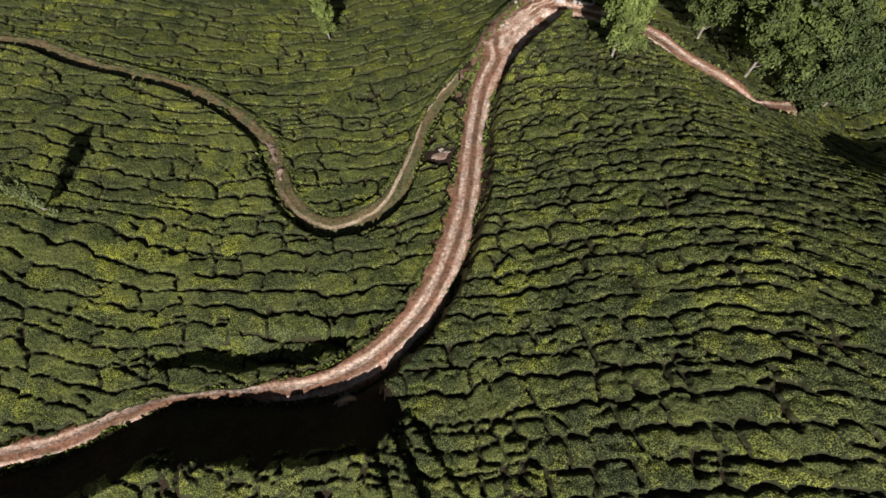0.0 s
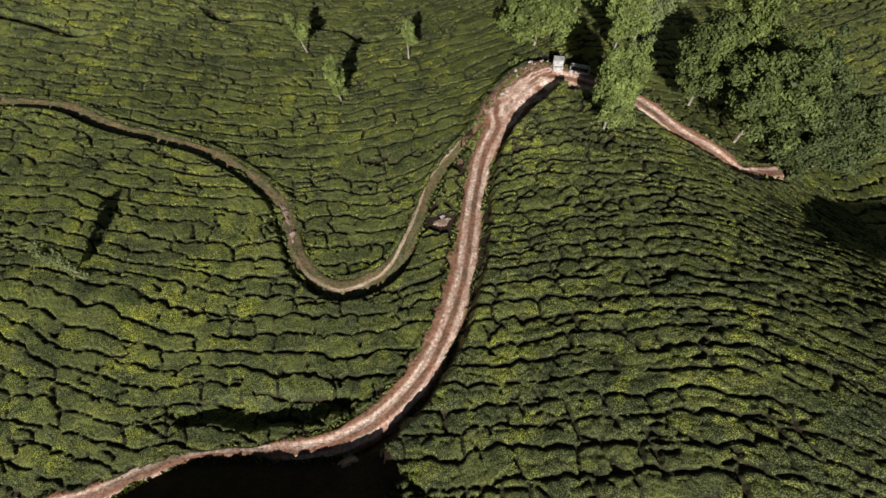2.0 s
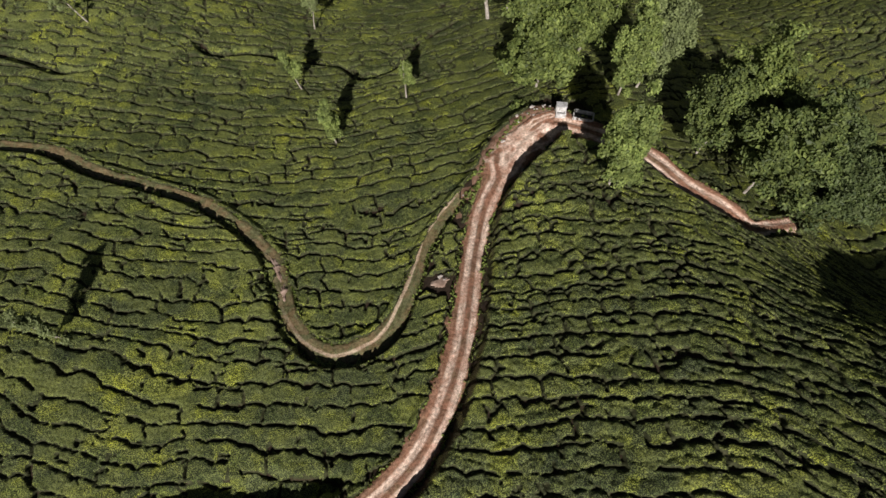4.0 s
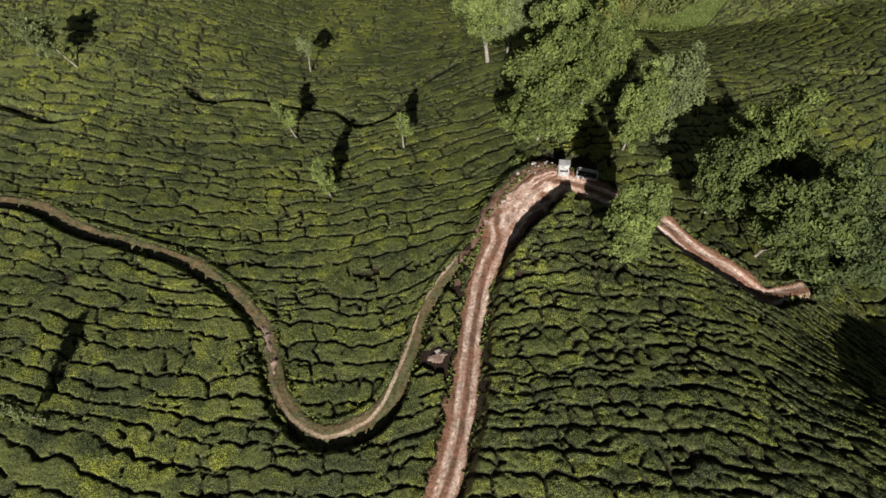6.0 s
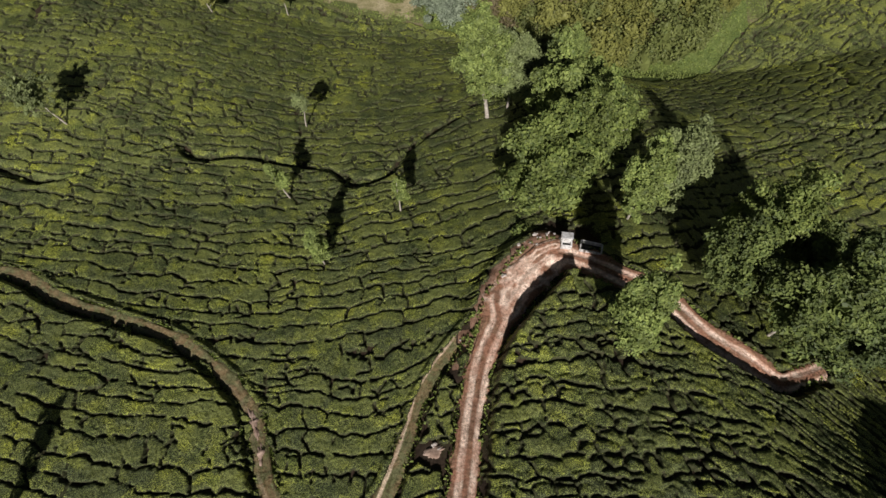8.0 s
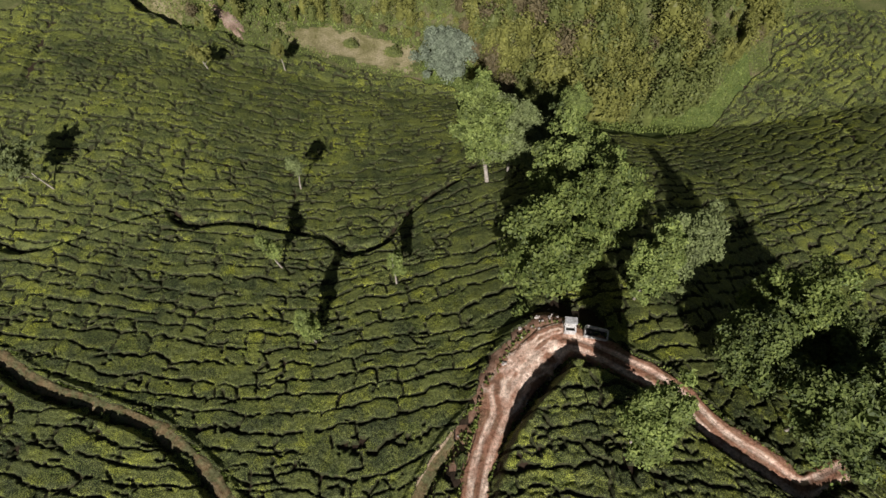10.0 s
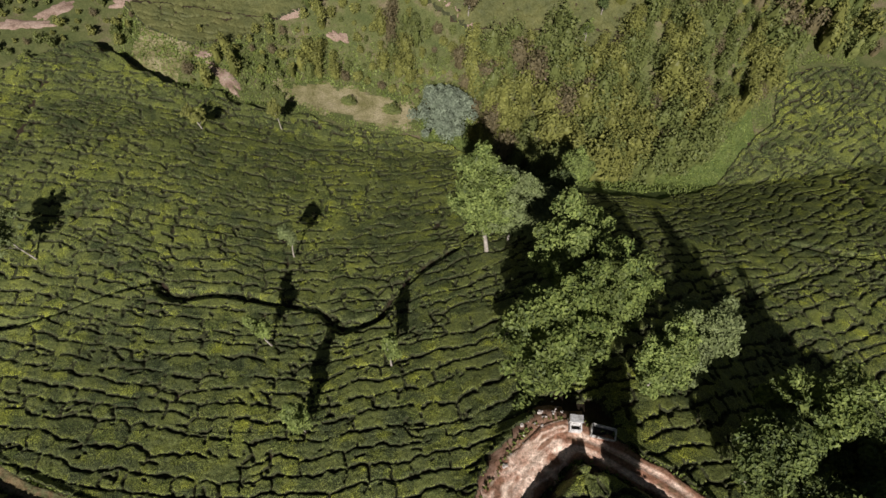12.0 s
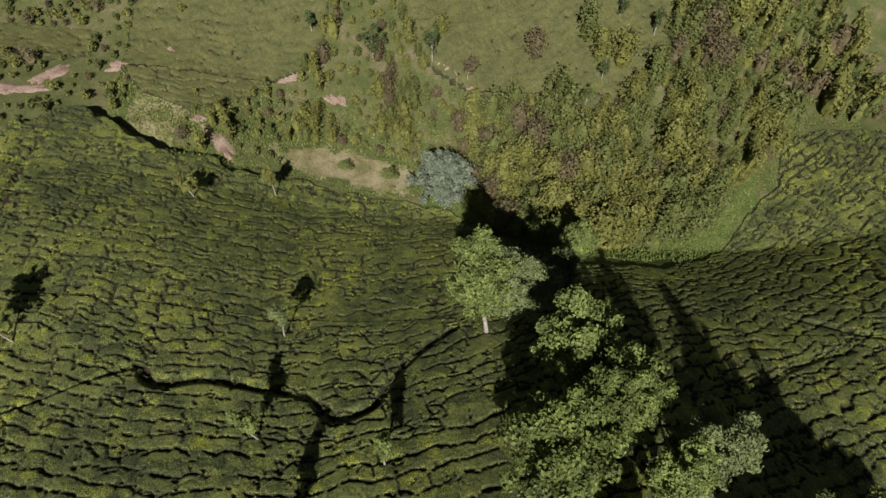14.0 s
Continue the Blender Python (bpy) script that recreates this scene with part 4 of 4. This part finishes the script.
# ---- bare pinkish soil where the far slope has slipped ----
def bare_patch(x, y, wide, deep, turn, seed, label="bare pinkish soil on the far slope", lift=0.14):
    n, rings = 44, 5
    ang = np.linspace(0, 2 * np.pi, n, endpoint=False)
    c1, s1 = np.cos(ang), np.sin(ang)
    rim = 0.35 + 0.75 * vnoise(c1 * 1.6 + seed, s1 * 1.6 + seed, 401) + 0.5 * vnoise(c1 * 4 + seed, s1 * 4, 402)
    k = np.linspace(0.0, 1, rings)[:, None]
    lx, ly = (np.cos(ang) * rim)[None] * k * wide, (np.sin(ang) * rim)[None] * k * deep
    c, s = math.cos(turn), math.sin(turn)
    px, py = x + c * lx - s * ly, y + s * lx + c * ly
    pz = ground_level(px, py) + lift + 0.1 * (vnoise(px * 2, py * 2, 403) - 0.5) - 0.28 * k**4
    i, j = np.meshgrid(np.arange(n), np.arange(rings - 1))
    a, b = (j * n + i).ravel(), (j * n + (i + 1) % n).ravel()
    me = mesh_of("bare_soil", np.stack([px, py, pz], -1).reshape(-1, 3), np.stack([a, b, b + n, a + n], 1)[:, ::-1], PINK, True)
    tagged(new("bare_soil", me), label, "soil", kind="structure")


for n, (x, y, wide, deep, turn) in enumerate(SLIPS):
    bare_patch(x, y, wide, deep, turn, n * 3.1)

for n, (x, y, wide, deep, turn) in enumerate([(-0.5, 11.5, 1.0, 0.6, 0.4),  (-8.4, -11.6, 0.9, 0.7, 0.1)]):
    bare_patch(x, y, wide, deep, turn, 70 + n * 2.3, "bare reddish earth beside the dirt road")
for n, (x, y, wide, deep, turn) in enumerate([(-18.0, 14.9, 0.5, 1.9, 0.42), (-16.7, 11.8, 0.4, 1.2, 0.15)]):
    bare_patch(x, y, wide, deep, turn, 90 + n * 2.3, "bare pinkish earth on the bend of the footpath", 0.36)

# ---- hut beside the road ----
CONCRETE = earth("weathered_concrete", (0.3, 0.3, 0.29), (0.42, 0.42, 0.41), (0.5, 0.5, 0.5), 1.2, 0.85)
WHITE = earth("whitewash", (0.52, 0.51, 0.48), (0.68, 0.67, 0.64), (0.78, 0.77, 0.75), 1.0, 0.8)
# Near-black colour stands in for the shade inside basin and trough.
SHADE = earth("painted_inside_shade", (0.03, 0.03, 0.03), (0.05, 0.045, 0.04), (0.06, 0.055, 0.05), 1.0, 0.9)


def box(bm, x0, x1, y0, y1, z0, z1):
    v = [bm.verts.new(p) for p in ((x0, y0, z0), (x1, y0, z0), (x1, y1, z0), (x0, y1, z0), (x0, y0, z1), (x1, y0, z1), (x1, y1, z1), (x0, y1, z1))]
    for q in ((3, 2, 1, 0), (4, 5, 6, 7), (0, 1, 5, 4), (1, 2, 6, 5), (2, 3, 7, 6), (3, 0, 4, 7)):
        bm.faces.new([v[i] for i in q])


def box_part(name, mat, parent, sizes, bevel=0.02, label=""):
    bm = bmesh.new()
    box(bm, *sizes)
    bmesh.ops.bevel(bm, geom=bm.edges[:], offset=bevel, segments=1, affect="EDGES")
    return part(name, bm_mesh(name, bm, mat), parent, label)


hut = new("hut")
hut.matrix_world = pose(13.05, 32.85, at_ground(13.05, 32.4) - 0.05, 0, 0, -6)
W2, H = 0.56, 1.35
box_part("base", CONCRETE, hut, (-W2 - 0.08, W2 + 0.08, -0.86, 0.62, -0.5, 0.08))
box_part("back_wall", WHITE, hut, (-W2, W2, 0.44, 0.54, 0.08, H))
for side in (-1, 1):
    box_part("side_wall", WHITE, hut, (side * W2 - 0.05, side * W2 + 0.05, -0.02, 0.43, 0.08, H))
box_part("front_wall", WHITE, hut, (-W2 + 0.06, W2 - 0.06, -0.1, 0.0, 0.08, H))
box_part("roof", CONCRETE, hut, (-W2 - 0.06, W2 + 0.06, -0.14, 0.6, H, H + 0.08), label="grey concrete roof slab")
# The open basin before it.
for side in (-1, 1):
    box_part("basin_side", WHITE, hut, (side * (W2 - 0.06) - 0.07, side * (W2 - 0.06) + 0.07, -0.78, -0.11, 0.08, 0.95))
box_part("basin_front", WHITE, hut, (-W2 + 0.14, W2 - 0.14, -0.79, -0.64, 0.08, 0.94))
box_part("basin_back", WHITE, hut, (-W2 + 0.14, W2 - 0.14, -0.2, -0.11, 0.08, 0.94))
box_part("basin_floor", SHADE, hut, (-W2 + 0.14, W2 - 0.14, -0.63, -0.21, 0.09, 0.3))
tagged(hut, "small whitewashed hut with a grey slab roof and open basin", "hut")

trough = new("water_trough")
trough.matrix_world = pose(15.5, 31.95, at_ground(15.5, 31.6) - 0.05, 0, 0, -14)
L2, B2 = 1.1, 0.55
for sx in (-1, 1):
    box_part("end_wall", WHITE, trough, (sx * L2 - 0.06, sx * L2 + 0.06, -B2, B2, -0.3, 0.6))
for sy in (-1, 1):
    box_part("side_wall", WHITE, trough, (-L2 + 0.08, L2 - 0.08, sy * B2 - 0.06, sy * B2 + 0.06, -0.3, 0.59))
box_part("bottom", SHADE, trough, (-L2 + 0.08, L2 - 0.08, -B2 + 0.08, B2 - 0.08, -0.3, 0.12))
tagged(trough, "long open whitewashed water trough beside the hut", "trough")


# ---- stones ----
STONE = earth("pale_stone", (0.35, 0.31, 0.27), (0.5, 0.45, 0.4), (0.62, 0.58, 0.54), 1.5, 0.9)


def stone(x, y, size, seed, label, group=""):
    g = np.random.default_rng(seed)
    bm = bmesh.new()
    bmesh.ops.create_icosphere(bm, subdivisions=2, radius=size)
    for v in bm.verts:
        v.co *= 0.75 + 0.5 * noise.noise(v.co / size * 1.3 + Vector((seed, 0, 0)))
        v.co.z *= 0.65
    ob = new("stone", bm_mesh("stone", bm, STONE))
    ob.matrix_world = pose(x, y, at_ground(x, y) + size * 0.15, 0, 0, float(g.uniform(0, 360)))
    return tagged(ob, label, "stone", group)


stone(52.0, 96.7, 1.0, 11, "large pale boulder in the valley grass")
stone(51.2, 97.5, 0.6, 12, "pale boulder beside a larger one")
for n, (x, y, size) in enumerate([(-0.6, 12.0, 0.32), (-0.2, 11.6, 0.22), (6.5, 29.1, 0.55), (7.0, 30.2, 0.22), (0.3, 15.0, 0.28), (0.9, 17.6, 0.22), (8.2, 33.0, 0.25), (10.0, 34.2, 0.3), (-18.1, 15.9, 0.25), (-17.7, 15.0, 0.2)]):
    stone(x, y, size, 20 + n, "pale pinkish stone at the edge of the track", "stones along the tracks")

g = np.random.default_rng(37)
line = ROADS["trail"]
for n in range(46):
    k = int(g.integers(0, len(line))) if n < 14 else int(np.argmin(np.hypot(line[:, 0] + 16.2, line[:, 1] - 11.5)) + g.normal() * 7)
    off = g.normal(size=2) * 0.42
    stone(float(line[k, 0] + off[0]), float(line[k, 1] + off[1]), float(g.uniform(0.06, 0.15)), 400 + n, "small pinkish stone on the footpath", "stones on the footpath")

# ---- low bushes in the clearing ----
for x, y, s in ((-17.4, 100.3, 1.1), (-9.3, 99.4, 1.3)):
    ob = new("shrub", SHRUBS[6])
    ob.matrix_world = Matrix.Translation((x, y, at_ground(x, y) - 0.1)) @ Matrix.Diagonal((s * 1.4, s, s * 0.8, 1))
    tagged(ob, "low round green shrub in the dry clearing", "shrub", "shrubs on the far slope")

# ---- clods of earth round the turning place ----
g = np.random.default_rng(31)
for n in range(120):
    k = g.uniform(0, 1)
    x, y = 4.2 + 8.0 * k + g.normal() * 0.5, 26.6 + 8.4 * k ** 0.9 + g.normal() * 0.5
    if n > 36:
        x, y = 6.6 + 5.2 * k + g.normal() * 0.9, 24.6 + 6.4 * k + g.normal() * 0.9
    stone(x, y, float(g.uniform(0.06, 0.18)), 200 + n, "small clod of pinkish earth beside the road", "clods round the turning place")
